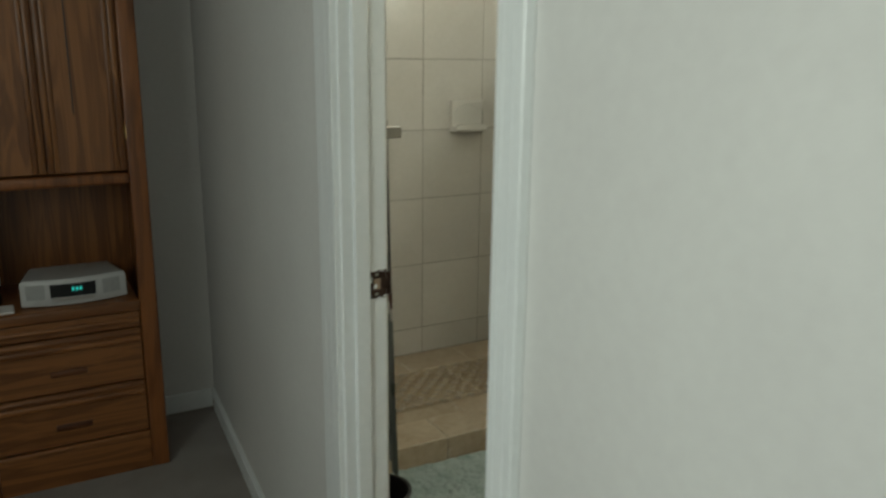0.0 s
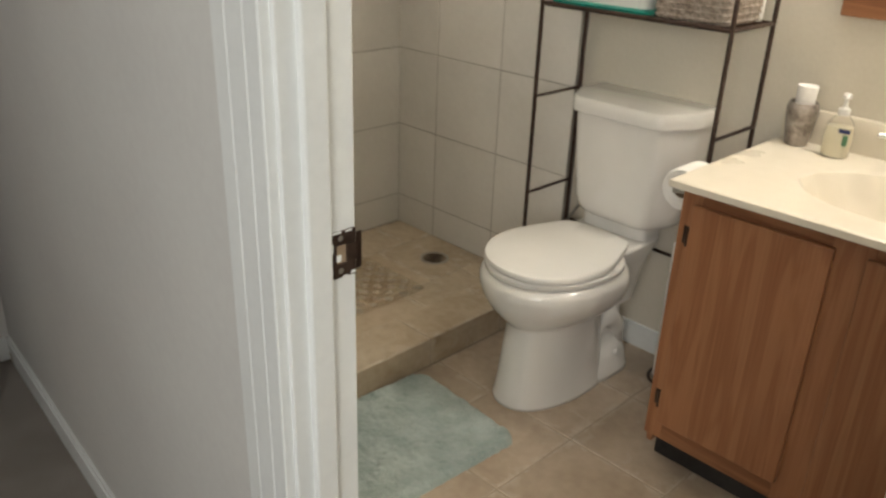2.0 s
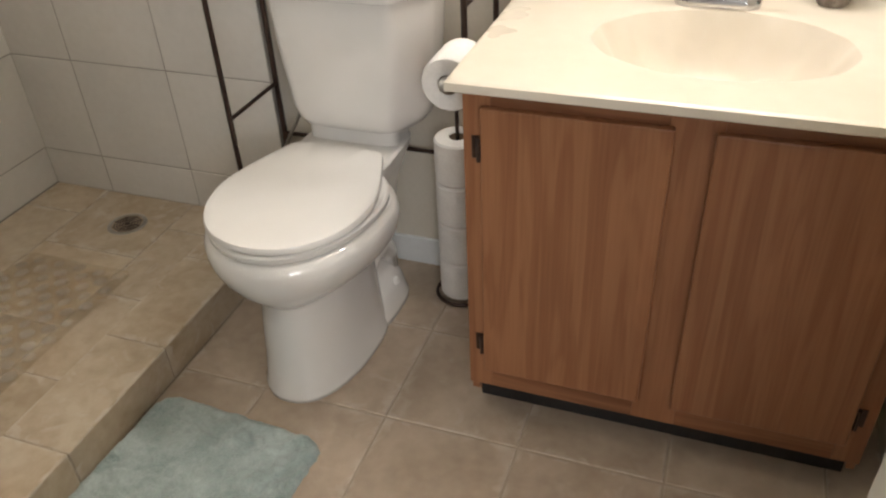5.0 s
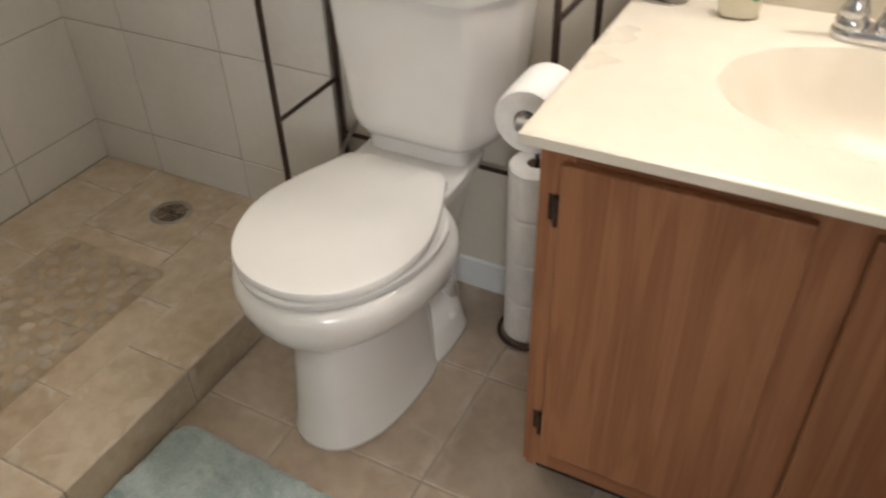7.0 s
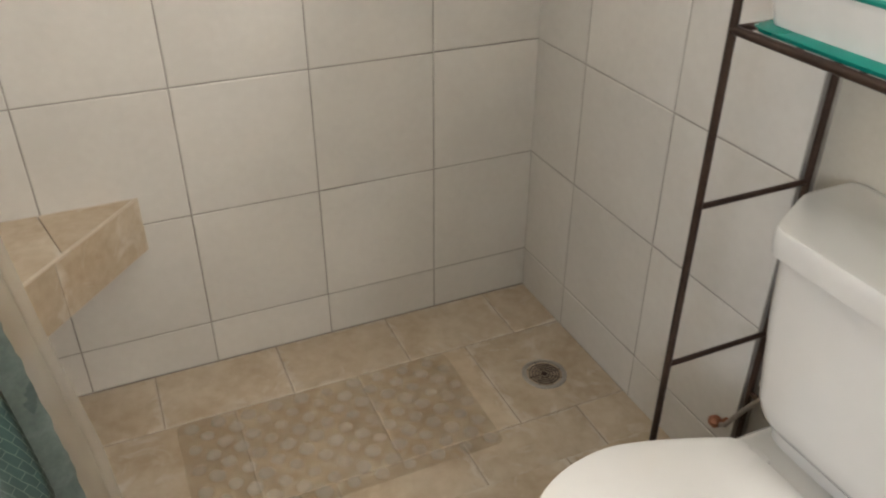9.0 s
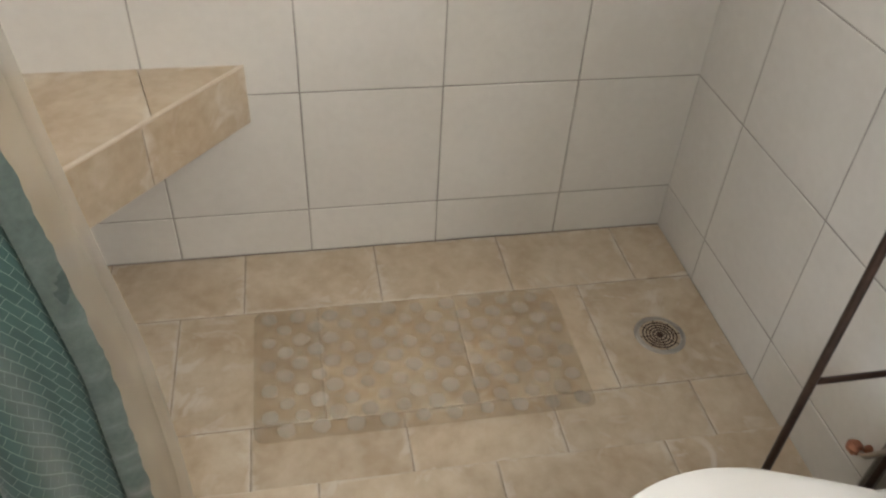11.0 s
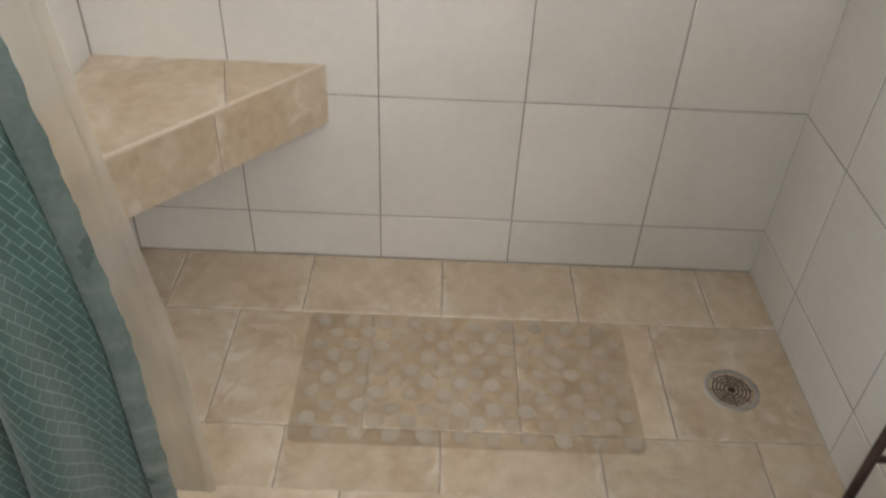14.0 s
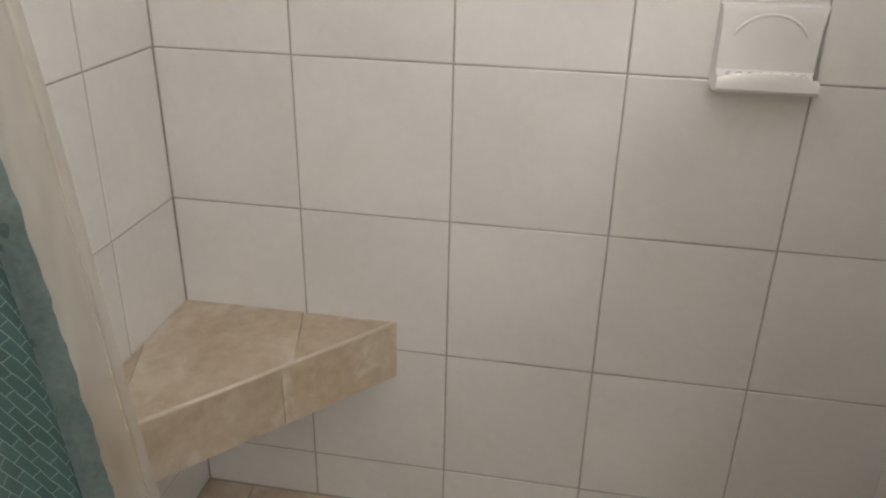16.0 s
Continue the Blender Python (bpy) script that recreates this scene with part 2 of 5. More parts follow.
M = {
    "bath_paint": surface("bath_paint", (0.635, 0.585, 0.495), (0.695, 0.645, 0.555), 0.55, 3, 90, bump=0.12, bump_scale=160),
    "bed_paint": surface("bed_paint", (0.62, 0.61, 0.595), (0.67, 0.665, 0.645), 0.6, 2.5, 60, bump=0.25, bump_scale=55),
    "ceiling_paint": surface("ceiling_paint", (0.74, 0.73, 0.70), (0.8, 0.79, 0.76), 0.8, 4, 90, bump=0.3, bump_scale=120),
    "trim": surface("trim_paint", (0.74, 0.76, 0.76), (0.8, 0.82, 0.82), 0.32, 5, 70, bump=0.05, bump_scale=40),
    "door": surface("door_paint", (0.70, 0.68, 0.60), (0.76, 0.74, 0.66), 0.4, 4, 70, bump=0.1, bump_scale=60),
    "wall_tile": surface("wall_tile_glaze", (0.67, 0.645, 0.605), (0.725, 0.70, 0.66), 0.22, 5, 50, bump=0.06, bump_scale=9, vary=0.025, depth=0.004),
    "grout": surface("wall_grout", (0.26, 0.24, 0.215), (0.40, 0.375, 0.34), 0.9, 12, 160, bump=0.3),
    "floor_grout": surface("floor_grout", (0.34, 0.28, 0.215), (0.46, 0.385, 0.305), 0.9, 14, 160, bump=0.3),
    "shower_grout": surface("shower_grout", (0.26, 0.21, 0.16), (0.44, 0.37, 0.295), 0.85, 22, 120, bump=0.3),
    "bench_edge": surface("bench_edge_stone", (0.52, 0.44, 0.345), (0.62, 0.55, 0.45), 0.35, 9, 60, bump=0.1),
    "knob_metal": surface("knob_metal", (0.22, 0.185, 0.13), (0.34, 0.29, 0.21), 0.16, 9, 60, metal=1.0, bump=0.0),
    "stone": surface("stone_tile", (0.41, 0.315, 0.21), (0.56, 0.475, 0.36), 0.42, 5, 34, scum=0.6, rim=0.7, bump=0.25, bump_scale=22, vary=0.07, warp=1.2, depth=0.004),
    "floor_stone": surface("floor_stone_tile", (0.37, 0.29, 0.215), (0.49, 0.40, 0.31), 0.36, 4, 30, scum=0.22, rim=0.45, bump=0.22, bump_scale=18, vary=0.05, warp=1.0, depth=0.004),
    "carpet": surface("carpet_pile", (0.18, 0.152, 0.13), (0.275, 0.24, 0.212), 0.95, 5, 220, bump=1.0, bump_scale=300, sheen=0.25, depth=0.006),
    "porcelain": surface("porcelain", (0.76, 0.745, 0.71), (0.79, 0.775, 0.745), 0.07, 2, 20, bump=0.0, coat=0.6),
    "seat": surface("seat_plastic", (0.78, 0.765, 0.735), (0.81, 0.795, 0.765), 0.25, 2, 20, bump=0.0),
    "marble": surface("cultured_marble", (0.675, 0.615, 0.51), (0.735, 0.675, 0.575), 0.3, 3, 22, bump=0.0),
    "chrome": surface("chrome", (0.56, 0.56, 0.57), (0.64, 0.64, 0.65), 0.07, 5, 30, metal=1.0, bump=0.0),
    "steel": surface("brushed_steel", (0.40, 0.39, 0.37), (0.55, 0.53, 0.5), 0.35, 12, 80, metal=1.0, bump=0.1),
    "bronze": surface("dark_bronze", (0.045, 0.028, 0.022), (0.085, 0.052, 0.04), 0.36, 14, 90, metal=0.6, bump=0.1),
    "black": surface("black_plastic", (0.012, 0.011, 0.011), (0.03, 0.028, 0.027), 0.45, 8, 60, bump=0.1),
    "oak": grain("hutch_oak", (0.125, 0.045, 0.013), (0.255, 0.105, 0.032), 2, 0.36),
    "oak_across": grain("hutch_oak_across", (0.125, 0.045, 0.013), (0.25, 0.10, 0.031), 1, 0.36),
    "oak_edge": grain("hutch_oak_edge", (0.12, 0.04, 0.012), (0.25, 0.092, 0.028), 2, 0.33),
    "oak_pull": grain("hutch_oak_pull", (0.05, 0.016, 0.006), (0.13, 0.045, 0.014), 1, 0.4),
    "vanity": grain("vanity_oak", (0.235, 0.092, 0.039), (0.345, 0.155, 0.072), 2, 0.42, line=0.68),
    "vanity_across": grain("vanity_oak_across", (0.19, 0.072, 0.030), (0.32, 0.14, 0.064), 0, 0.42, line=0.7),
    "paper": surface("tissue_paper", (0.74, 0.72, 0.69), (0.84, 0.82, 0.79), 0.95, 20, 160, bump=0.4, bump_scale=220),
    "card": surface("cardboard", (0.30, 0.21, 0.14), (0.38, 0.28, 0.19), 0.9, 12, 90, bump=0.2),
    "white_plastic": surface("white_plastic", (0.74, 0.73, 0.70), (0.8, 0.79, 0.76), 0.3, 6, 40, bump=0.0),
    "teal_plastic": surface("teal_plastic", (0.0, 0.20, 0.16), (0.005, 0.28, 0.22), 0.28, 6, 40, bump=0.0),
    "pewter": surface("hammered_pewter", (0.15, 0.125, 0.11), (0.42, 0.37, 0.33), 0.38, 34, 110, metal=0.4, bump=0.8, bump_scale=70, depth=0.004),
    "cream_soap": surface("cream_soap", (0.72, 0.66, 0.5), (0.78, 0.72, 0.56), 0.3, 5, 30, bump=0.0),
    "basket": surface("woven_basket", (0.16, 0.125, 0.10), (0.46, 0.39, 0.33), 0.7, 55, 160, bump=1.0, bump_scale=90, depth=0.006),
    "radio": surface("radio_plastic", (0.46, 0.46, 0.45), (0.52, 0.52, 0.51), 0.4, 4, 50, bump=0.05),
    "mesh": surface("speaker_mesh", (0.30, 0.30, 0.29), (0.4, 0.4, 0.39), 0.7, 200, 400, bump=0.5),
    "brown": surface("brown_plastic", (0.10, 0.03, 0.015), (0.17, 0.055, 0.03), 0.4, 6, 50, bump=0.0),
    "blue": surface("blue_plastic", (0.02, 0.03, 0.10), (0.04, 0.05, 0.16), 0.4, 6, 50, bump=0.0),
    "copper": surface("copper_pipe", (0.30, 0.13, 0.08), (0.48, 0.23, 0.14), 0.35, 20, 80, metal=0.9, bump=0.1),
    "mirror": surface("mirror_silver", (0.86, 0.87, 0.87), (0.88, 0.89, 0.89), 0.03, 2, 10, metal=1.0, bump=0.0),
}

# ---- making meshes ----


def thing(name, where=(0, 0, 0), label="", category="", group="", turn=0.0, kind=""):
    ob = new(name)
    ob.empty_display_size = 0.05
    ob.matrix_basis = pose(*where, 0, 0, turn)
    return tagged(ob, label, category, group, kind)


def part(name, bm, mat, parent=None, label="", smooth=False, where=None):
    """Links a bmesh as one mesh object under a thing or a part."""
    me = bpy.data.meshes.new(name)
    bm.to_mesh(me)
    bm.free()
    if smooth:
        for f in me.polygons:
            f.use_smooth = True
        if smooth != "all":
            me.set_sharp_from_angle(angle=radians(38))
    for x in mat if isinstance(mat, (list, tuple)) else [mat]:
        me.materials.append(M[x])
    ob = new(name, me)
    if parent is not None:
        ob.parent = parent
    if where is not None:
        ob.matrix_basis = where
    return tagged(ob, label)


def box(x0, x1, y0, y1, z0, z1, bevel=0.0, seg=2, bm=None):
    own = bmesh.new()
    bmesh.ops.create_cube(own, size=1.0)
    for v in own.verts:
        v.co = Vector((x0 + (v.co.x + 0.5) * (x1 - x0), y0 + (v.co.y + 0.5) * (y1 - y0), z0 + (v.co.z + 0.5) * (z1 - z0)))
    if bevel > 0:
        bmesh.ops.bevel(own, geom=list(own.edges), offset=bevel, segments=seg, profile=0.5, affect="EDGES")
    return merge(bm, own)


def merge(bm, own):
    if bm is None:
        return own
    me = bpy.data.meshes.new("joined")
    own.to_mesh(me)
    own.free()
    bm.from_mesh(me)
    bpy.data.meshes.remove(me)
    return bm


def loft(rings, closed=True, caps=True, bm=None):
    own = bmesh.new()
    rows = [[own.verts.new(p) for p in ring] for ring in rings]
    n = len(rows[0])
    for a, b in zip(rows, rows[1:]):
        for i in range(n if closed else n - 1):
            j = (i + 1) % n
            own.faces.new((a[i], a[j], b[j], b[i]))
    if caps and closed:
        own.faces.new(rows[0][::-1])
        own.faces.new(rows[-1])
    bmesh.ops.recalc_face_normals(own, faces=own.faces)
    return merge(bm, own)


def lathe(profile, seg=32, at=(0, 0, 0), bm=None, caps=True):
    """profile: (radius, height) from the bottom to the top."""
    rings = [[(at[0] + max(r, 1e-4) * math.cos(2 * math.pi * i / seg), at[1] + max(r, 1e-4) * math.sin(2 * math.pi * i / seg), at[2] + z) for i in range(seg)] for r, z in profile]
    return loft(rings, caps=caps, bm=bm)


def tube(points, r, seg=10, bm=None):
    pts = [Vector(p) for p in points]
    rings, side = [], None
    for i, p in enumerate(pts):
        d = (pts[min(i + 1, len(pts) - 1)] - pts[max(i - 1, 0)]).normalized()
        if side is None:
            side = d.orthogonal().normalized()
        side = (side - d * side.dot(d)).normalized()
        up = d.cross(side)
        rad = r[i] if isinstance(r, (list, tuple)) else r
        rings.append([p + (side * math.cos(2 * math.pi * k / seg) + up * math.sin(2 * math.pi * k / seg)) * rad for k in range(seg)])
    return loft(rings, bm=bm)


def arc(c, r, a0, a1, n, plane="xz"):
    out = []
    for i in range(n + 1):
        a = radians(a0 + (a1 - a0) * i / n)
        u, v = r * math.cos(a), r * math.sin(a)
        out.append({"xz": (c[0] + u, c[1], c[2] + v), "yz": (c[0], c[1] + u, c[2] + v), "xy": (c[0] + u, c[1] + v, c[2])}[plane])
    return out


def extrude_outline(pts, axis, a, b, bevel=0.0, bm=None):
    """A flat outline swept along an axis. pts are (u, v) on the other two axes."""
    def at(u, v, w):
        return {"x": (w, u, v), "y": (u, w, v), "z": (u, v, w)}[axis]
    own = loft([[at(u, v, a) for u, v in pts], [at(u, v, b) for u, v in pts]])
    if bevel > 0:
        bmesh.ops.bevel(own, geom=list(own.edges), offset=bevel, segments=2, profile=0.5, affect="EDGES")
    return merge(bm, own)


TILES = {}


def tile(parent, w, h, depth, mat, m, name="tile", edge=0.0022):
    """One tile: w by h, face up, softened at its rim; alike tiles share a mesh."""
    key = (round(w, 4), round(h, 4), depth, mat, name)
    if key not in TILES:
        a, b = w / 2, h / 2
        me = bpy.data.meshes.new(name)
        v, e = [], edge
        for dx, dz in ((0, -depth), (0, -e), (e * 0.35, -e * 0.3), (e * 1.3, 0)):
            v += [(-a + dx, -b + dx, dz), (a - dx, -b + dx, dz), (a - dx, b - dx, dz), (-a + dx, b - dx, dz)]
        f = [(12, 13, 14, 15)]
        for k in range(3):
            for i in range(4):
                j = (i + 1) % 4
                f.append((4 * k + i, 4 * k + j, 4 * k + 4 + j, 4 * k + 4 + i))
        me.from_pydata(v, [], f)
        me.materials.append(M[mat])
        TILES[key] = me
    ob = new(name, TILES[key])
    ob.parent = parent
    ob.matrix_basis = m
    return ob


def tiles(parent, origin, u, v, us, vs, depth, joint, mat, skip=None, wobble=0.0006, seed=1):
    """A field of tiles between the cuts us and vs along the directions u and v, face towards u x v."""
    rnd = random.Random(seed)
    u, v, o = Vector(u), Vector(v), Vector(origin)
    w = u.cross(v)
    for i in range(len(us) - 1):
        for j in range(len(vs) - 1):
            if skip and skip(us[i], us[i + 1], vs[j], vs[j + 1]):
                continue
            a, b = us[i + 1] - us[i] - joint, vs[j + 1] - vs[j] - joint
            if a < 0.01 or b < 0.01:
                continue
            c = o + u * (us[i] + us[i + 1]) / 2 + v * (vs[j] + vs[j + 1]) / 2 + w * (depth + rnd.uniform(-wobble, wobble))
            m = Matrix((u, v, w)).transposed().to_4x4()
            m.translation = c
            tile(parent, a, b, depth, mat, m @ pose(0, 0, 0, rnd.uniform(-0.12, 0.12), rnd.uniform(-0.12, 0.12), 0))


def structure(name, bm, mat, label="", smooth=False):
    ob = part(name, bm, mat, None, label, smooth)
    ob["kind"] = "structure"
    return ob


# ---- the shell ----
NORTH, SHOWER_Z, FLOOR, EAST, CEIL = 1.545, 0.13, 0.04, 2.40, 2.45


def hall_y(x):
    """The bedroom face of the wall between the rooms: it runs slightly askew."""
    return -0.03 - 0.066 * (x + 0.15)


JAMB_W, JAMB_E, HEAD = 1.706, 2.336, 2.05
BATH_S = -0.045  # bathroom face of that wall
BED_W, BED_S, BED_E = -0.15, -2.2, 5.05


def slab(pts, z0, z1):
    return extrude_outline(pts, "z", z0, z1)


structure("floor", box(-0.12, EAST + 0.12, BATH_S, NORTH + 0.12, -0.12, FLOOR - 0.0018), "floor_grout", "mortar bed under beige stone bathroom floor tiles")
structure("wall_west", box(-0.14, -0.0016, 0.0045, NORTH + 0.12, -0.1, CEIL), "grout", "shower wall of large cream ceramic tiles")
structure("wall_north", box(-0.0016, EAST, NORTH, NORTH + 0.12, -0.1, CEIL), "bath_paint", "warm cream painted bathroom wall")
structure("wall_east", box(EAST, EAST + 0.12, BATH_S, NORTH + 0.12, -0.1, CEIL), "bath_paint", "warm cream painted bathroom wall")
structure("ceiling", box(-0.14, EAST + 0.12, BATH_S, NORTH + 0.12, CEIL, CEIL + 0.1), "ceiling_paint", "flat white painted bathroom ceiling")
# wall between bathroom and bedroom, with the doorway
bm = slab([(BED_W - 0.1, hall_y(BED_W - 0.1)), (JAMB_W - 0.02, hall_y(JAMB_W)), (JAMB_W - 0.02, BATH_S), (0.83, BATH_S), (0.83, 0.004), (BED_W - 0.1, 0.004)], -0.1, CEIL)
bm = merge(bm, slab([(JAMB_E + 0.02, hall_y(JAMB_E)), (BED_E, hall_y(BED_E)), (BED_E, BATH_S), (JAMB_E + 0.02, BATH_S)], -0.1, CEIL))
bm = merge(bm, slab([(JAMB_W - 0.02, hall_y(JAMB_W)), (JAMB_E + 0.02, hall_y(JAMB_E)), (JAMB_E + 0.02, BATH_S), (JAMB_W - 0.02, BATH_S)], HEAD + 0.02, CEIL))
structure("wall_south", bm, "bed_paint", "pale grey-white textured bedroom wall with doorway")
structure("shower_wall_core", box(-0.0016, 0.83, 0.0045, 0.0284, -0.1, CEIL), "grout", "tiled end wall of the shower")
structure("north_tile_backing", box(-0.0016, 0.863, NORTH - 0.0384, NORTH, -0.05, CEIL), "grout", "tiled shower wall behind the valve")
# bedroom
structure("carpet_floor", slab([(BED_W, BED_S), (BED_E, BED_S), (BED_E, hall_y(BED_E) + 0.02), (BED_W, hall_y(BED_W) + 0.02)], -0.1, 0.0), "carpet", "short grey-brown bedroom carpet")
structure("bedroom_wall_west", box(BED_W - 0.1, BED_W, BED_S - 0.1, hall_y(BED_W), -0.1, CEIL), "bed_paint", "grey-white painted bedroom wall")
structure("bedroom_wall_east", box(BED_E, BED_E + 0.1, BED_S, BATH_S, -0.1, CEIL), "bed_paint", "grey-white painted bedroom wall")
bm = box(BED_W - 0.1, 2.6, BED_S - 0.1, BED_S, -0.1, CEIL)
box(3.9, BED_E + 0.1, BED_S - 0.1, BED_S, -0.1, CEIL, bm=bm)
box(2.6, 3.9, BED_S - 0.1, BED_S, -0.1, 1.35, bm=bm)
box(2.6, 3.9, BED_S - 0.1, BED_S, 2.25, CEIL, bm=bm)
structure("bedroom_wall_south", bm, "bed_paint", "grey-white painted bedroom wall with a window opening")
structure("bedroom_ceiling", box(BED_W - 0.1, BED_E + 0.1, BED_S - 0.1, BATH_S, CEIL, CEIL + 0.1), "ceiling_paint", "flat white bedroom ceiling")

# ---- doorway ----
casing_profile = [(0.0, 0.0), (0.0, 0.0125), (0.002, 0.0140), (0.0200, 0.0143), (0.0210, 0.0130), (0.0220, 0.0144), (0.0440, 0.0149), (0.0450, 0.0136), (0.0460, 0.0150), (0.0625, 0.0153), (0.064, 0.0138), (0.064, 0.0)]


def casing(name, x, y, side, z1, wide=1.0):
    """A moulded upright casing on the bedroom face, its inner edge at x."""
    ang = math.atan(-0.066)
    pts = [(-side * (0.064 - u) * wide, -v) for u, v in casing_profile]
    ob = structure(name, extrude_outline(pts, "z", 0.0, z1), "trim", "white moulded wooden door casing")
    ob.matrix_basis = pose(x, y, 0, 0, 0, math.degrees(ang))
    return ob


casing("door_casing_west", JAMB_W - 0.006, hall_y(JAMB_W), 1, HEAD + 0.07, 1.75)
casing("door_casing_east", JAMB_E + 0.006, hall_y(JAMB_E), -1, HEAD + 0.07, 0.95)
structure("door_casing_head", slab([(JAMB_W - 0.006, hall_y(JAMB_W) - 0.017), (JAMB_E + 0.006, hall_y(JAMB_E) - 0.017), (JAMB_E + 0.006, hall_y(JAMB_E)), (JAMB_W - 0.006, hall_y(JAMB_W))], HEAD + 0.006, HEAD + 0.07), "trim", "white wooden door casing")


def jamb(name, x0, x1, south, stop_x):
    bm = box(x0, x1, south - 0.002, BATH_S - 0.012, 0, HEAD, 0.002)
    box(min(stop_x), max(stop_x), BATH_S - 0.085, BATH_S - 0.052, 0, HEAD, 0.003, bm=bm)
    return structure(name, bm, "trim", "white painted wooden door jamb with stop")


jamb("door_jamb_west", JAMB_W - 0.02, JAMB_W, hall_y(JAMB_W), (JAMB_W - 0.002, JAMB_W + 0.010))
jamb("door_jamb_east", JAMB_E, JAMB_E + 0.02, hall_y(JAMB_E), (JAMB_E - 0.010, JAMB_E + 0.002))
structure("door_jamb_head", box(JAMB_W, JAMB_E, hall_y(JAMB_W), BATH_S - 0.012, HEAD, HEAD + 0.02, 0.002), "trim", "white painted wooden door head")
# baseboards in the bedroom
for name, a, b in (("baseboard_west_part", BED_W, JAMB_W - 0.119), ("baseboard_east_part", JAMB_E + 0.071, BED_E)):
    pts = [(a, hall_y(a)), (a, hall_y(a) - 0.012), (b, hall_y(b) - 0.012), (b, hall_y(b))]
    bm = slab(pts, 0, 0.07)
    bm = merge(bm, slab([(a, hall_y(a)), (a, hall_y(a) - 0.007), (b, hall_y(b) - 0.007), (b, hall_y(b))], 0.07, 0.083))
    structure(name, bm, "trim", "white painted baseboard")
structure("bath_baseboard", box(0.872, 1.548, NORTH - 0.012, NORTH, FLOOR, FLOOR + 0.085, 0.003), "trim", "white painted baseboard behind the toilet")
structure("baseboard_corner", box(BED_W, BED_W + 0.012, BED_S, hall_y(BED_W) - 0.012, 0, 0.083, 0.002), "trim", "white painted baseboard")
structure("door_threshold", slab([(JAMB_W, hall_y(JAMB_W) - 0.0), (JAMB_E, hall_y(JAMB_E)), (JAMB_E, BATH_S - 0.0), (JAMB_W, BATH_S - 0.0)], -0.01, FLOOR + 0.003), "steel", "worn metal threshold strip")


def strike_plate():
    t = thing("strike_plate", (JAMB_W + 0.001, BATH_S - 0.030, 1.044), "dark oil-rubbed strike plate with chipped white paint, on the door jamb", "strike plate")
    bm = bmesh.new()
    # plate with a latch hole, bent lip to the bathroom side
    hw, hh = 0.020, 0.030
    for z0, z1 in ((-hh, -0.012), (0.012, hh)):
        box(-0.001, 0.0018, -hw, 0.0165, z0, z1, 0.0006, 1, bm)
    box(-0.001, 0.0018, -hw, -0.012, -0.012, 0.012, bm=bm)
    box(-0.001, 0.0018, 0.003, 0.0165, -0.012, 0.012, bm=bm)
    pts = [(0.0165, 0.0018), (0.021, 0.002), (0.026, 0.0005), (0.0295, -0.004)]
    own = bmesh.new()
    rows = [[own.verts.new((x, y, z)) for z in (-0.024, 0.024)] for y, x in pts]
    for a, b in zip(rows, rows[1:]):
        own.faces.new((a[0], a[1], b[1], b[0]))
    bmesh.ops.solidify(own, geom=list(own.faces), thickness=0.0016)
    merge(bm, own)
    part("plate", bm, "bronze", t)
    part("latch_pocket", box(-0.0012, -0.0004, -0.012, 0.003, -0.012, 0.012), "card", t, "bare wood latch pocket")
    for z in (-0.021, 0.021):
        part("screw", lathe([(0.0036, 0), (0.0036, 0.0006), (0.002, 0.0012)], 12, (0, 0, 0)), "steel", t, where=pose(0.0016, -0.006, z, 0, 90, 0))
    for y, z, a, b in ((-0.012, 0.029, 0.014, 0.003), (0.006, 0.0285, 0.010, 0.0025), (0.0, -0.029, 0.008, 0.003), (0.012, -0.0265, 0.007, 0.004), (-0.018, 0.010, 0.003, 0.012), (-0.009, -0.004, 0.007, 0.009)):
        part("paint_chip", box(0.0016, 0.0023, y - a / 2, y + a / 2, z - b / 2, z + b / 2, 0.0003, 1), "trim", t, "flaking white paint")


strike_plate()


def bathroom_door():
    # hinged on the east jamb, swung in beside the vanity
    t = thing("door", (JAMB_E - 0.006, BATH_S + 0.0, FLOOR + 0.012), "plain cream painted flush door, standing open into the bathroom", "door", turn=DOOR_TURN)
    part("leaf", box(0.0, 0.035, 0.0, 0.625, 0, 2.0, 0.002), "door", t)
    knob = part("knob", lathe([(0.030, 0), (0.031, 0.004), (0.026, 0.008), (0.013, 0.012), (0.012, 0.028), (0.022, 0.034), (0.0285, 0.043), (0.029, 0.056), (0.024, 0.062), (0.0235, 0.0605), (0.0, 0.0605)], 32), "knob_metal", t, "dark brass door knob", "yes", pose(0, 0.565, 1.012, 0, -90, 0))
    part("knob", lathe([(0.030, 0), (0.031, 0.004), (0.026, 0.008), (0.013, 0.012), (0.012, 0.028), (0.022, 0.034), (0.0285, 0.043), (0.029, 0.056), (0.024, 0.062), (0.0, 0.0605)], 32), "knob_metal", t, "dark brass door knob", "yes", pose(0.035, 0.565, 1.012, 0, 90, 0))
    part("latch_plate", box(0.006, 0.029, 0.6245, 0.6262, 0.98, 1.04), "steel", t, "small metal latch plate")
    for z in (0.22, 1.0, 1.78):
        part("hinge", lathe([(0.006, 0), (0.0065, 0.002), (0.006, 0.004), (0.006, 0.086), (0.0065, 0.088), (0.004, 0.09)], 12, (0.040, -0.002, z)), "steel", t, "metal butt hinge", "yes")


DOOR_TURN = 12.0
bathroom_door()

# ---- bathroom ----


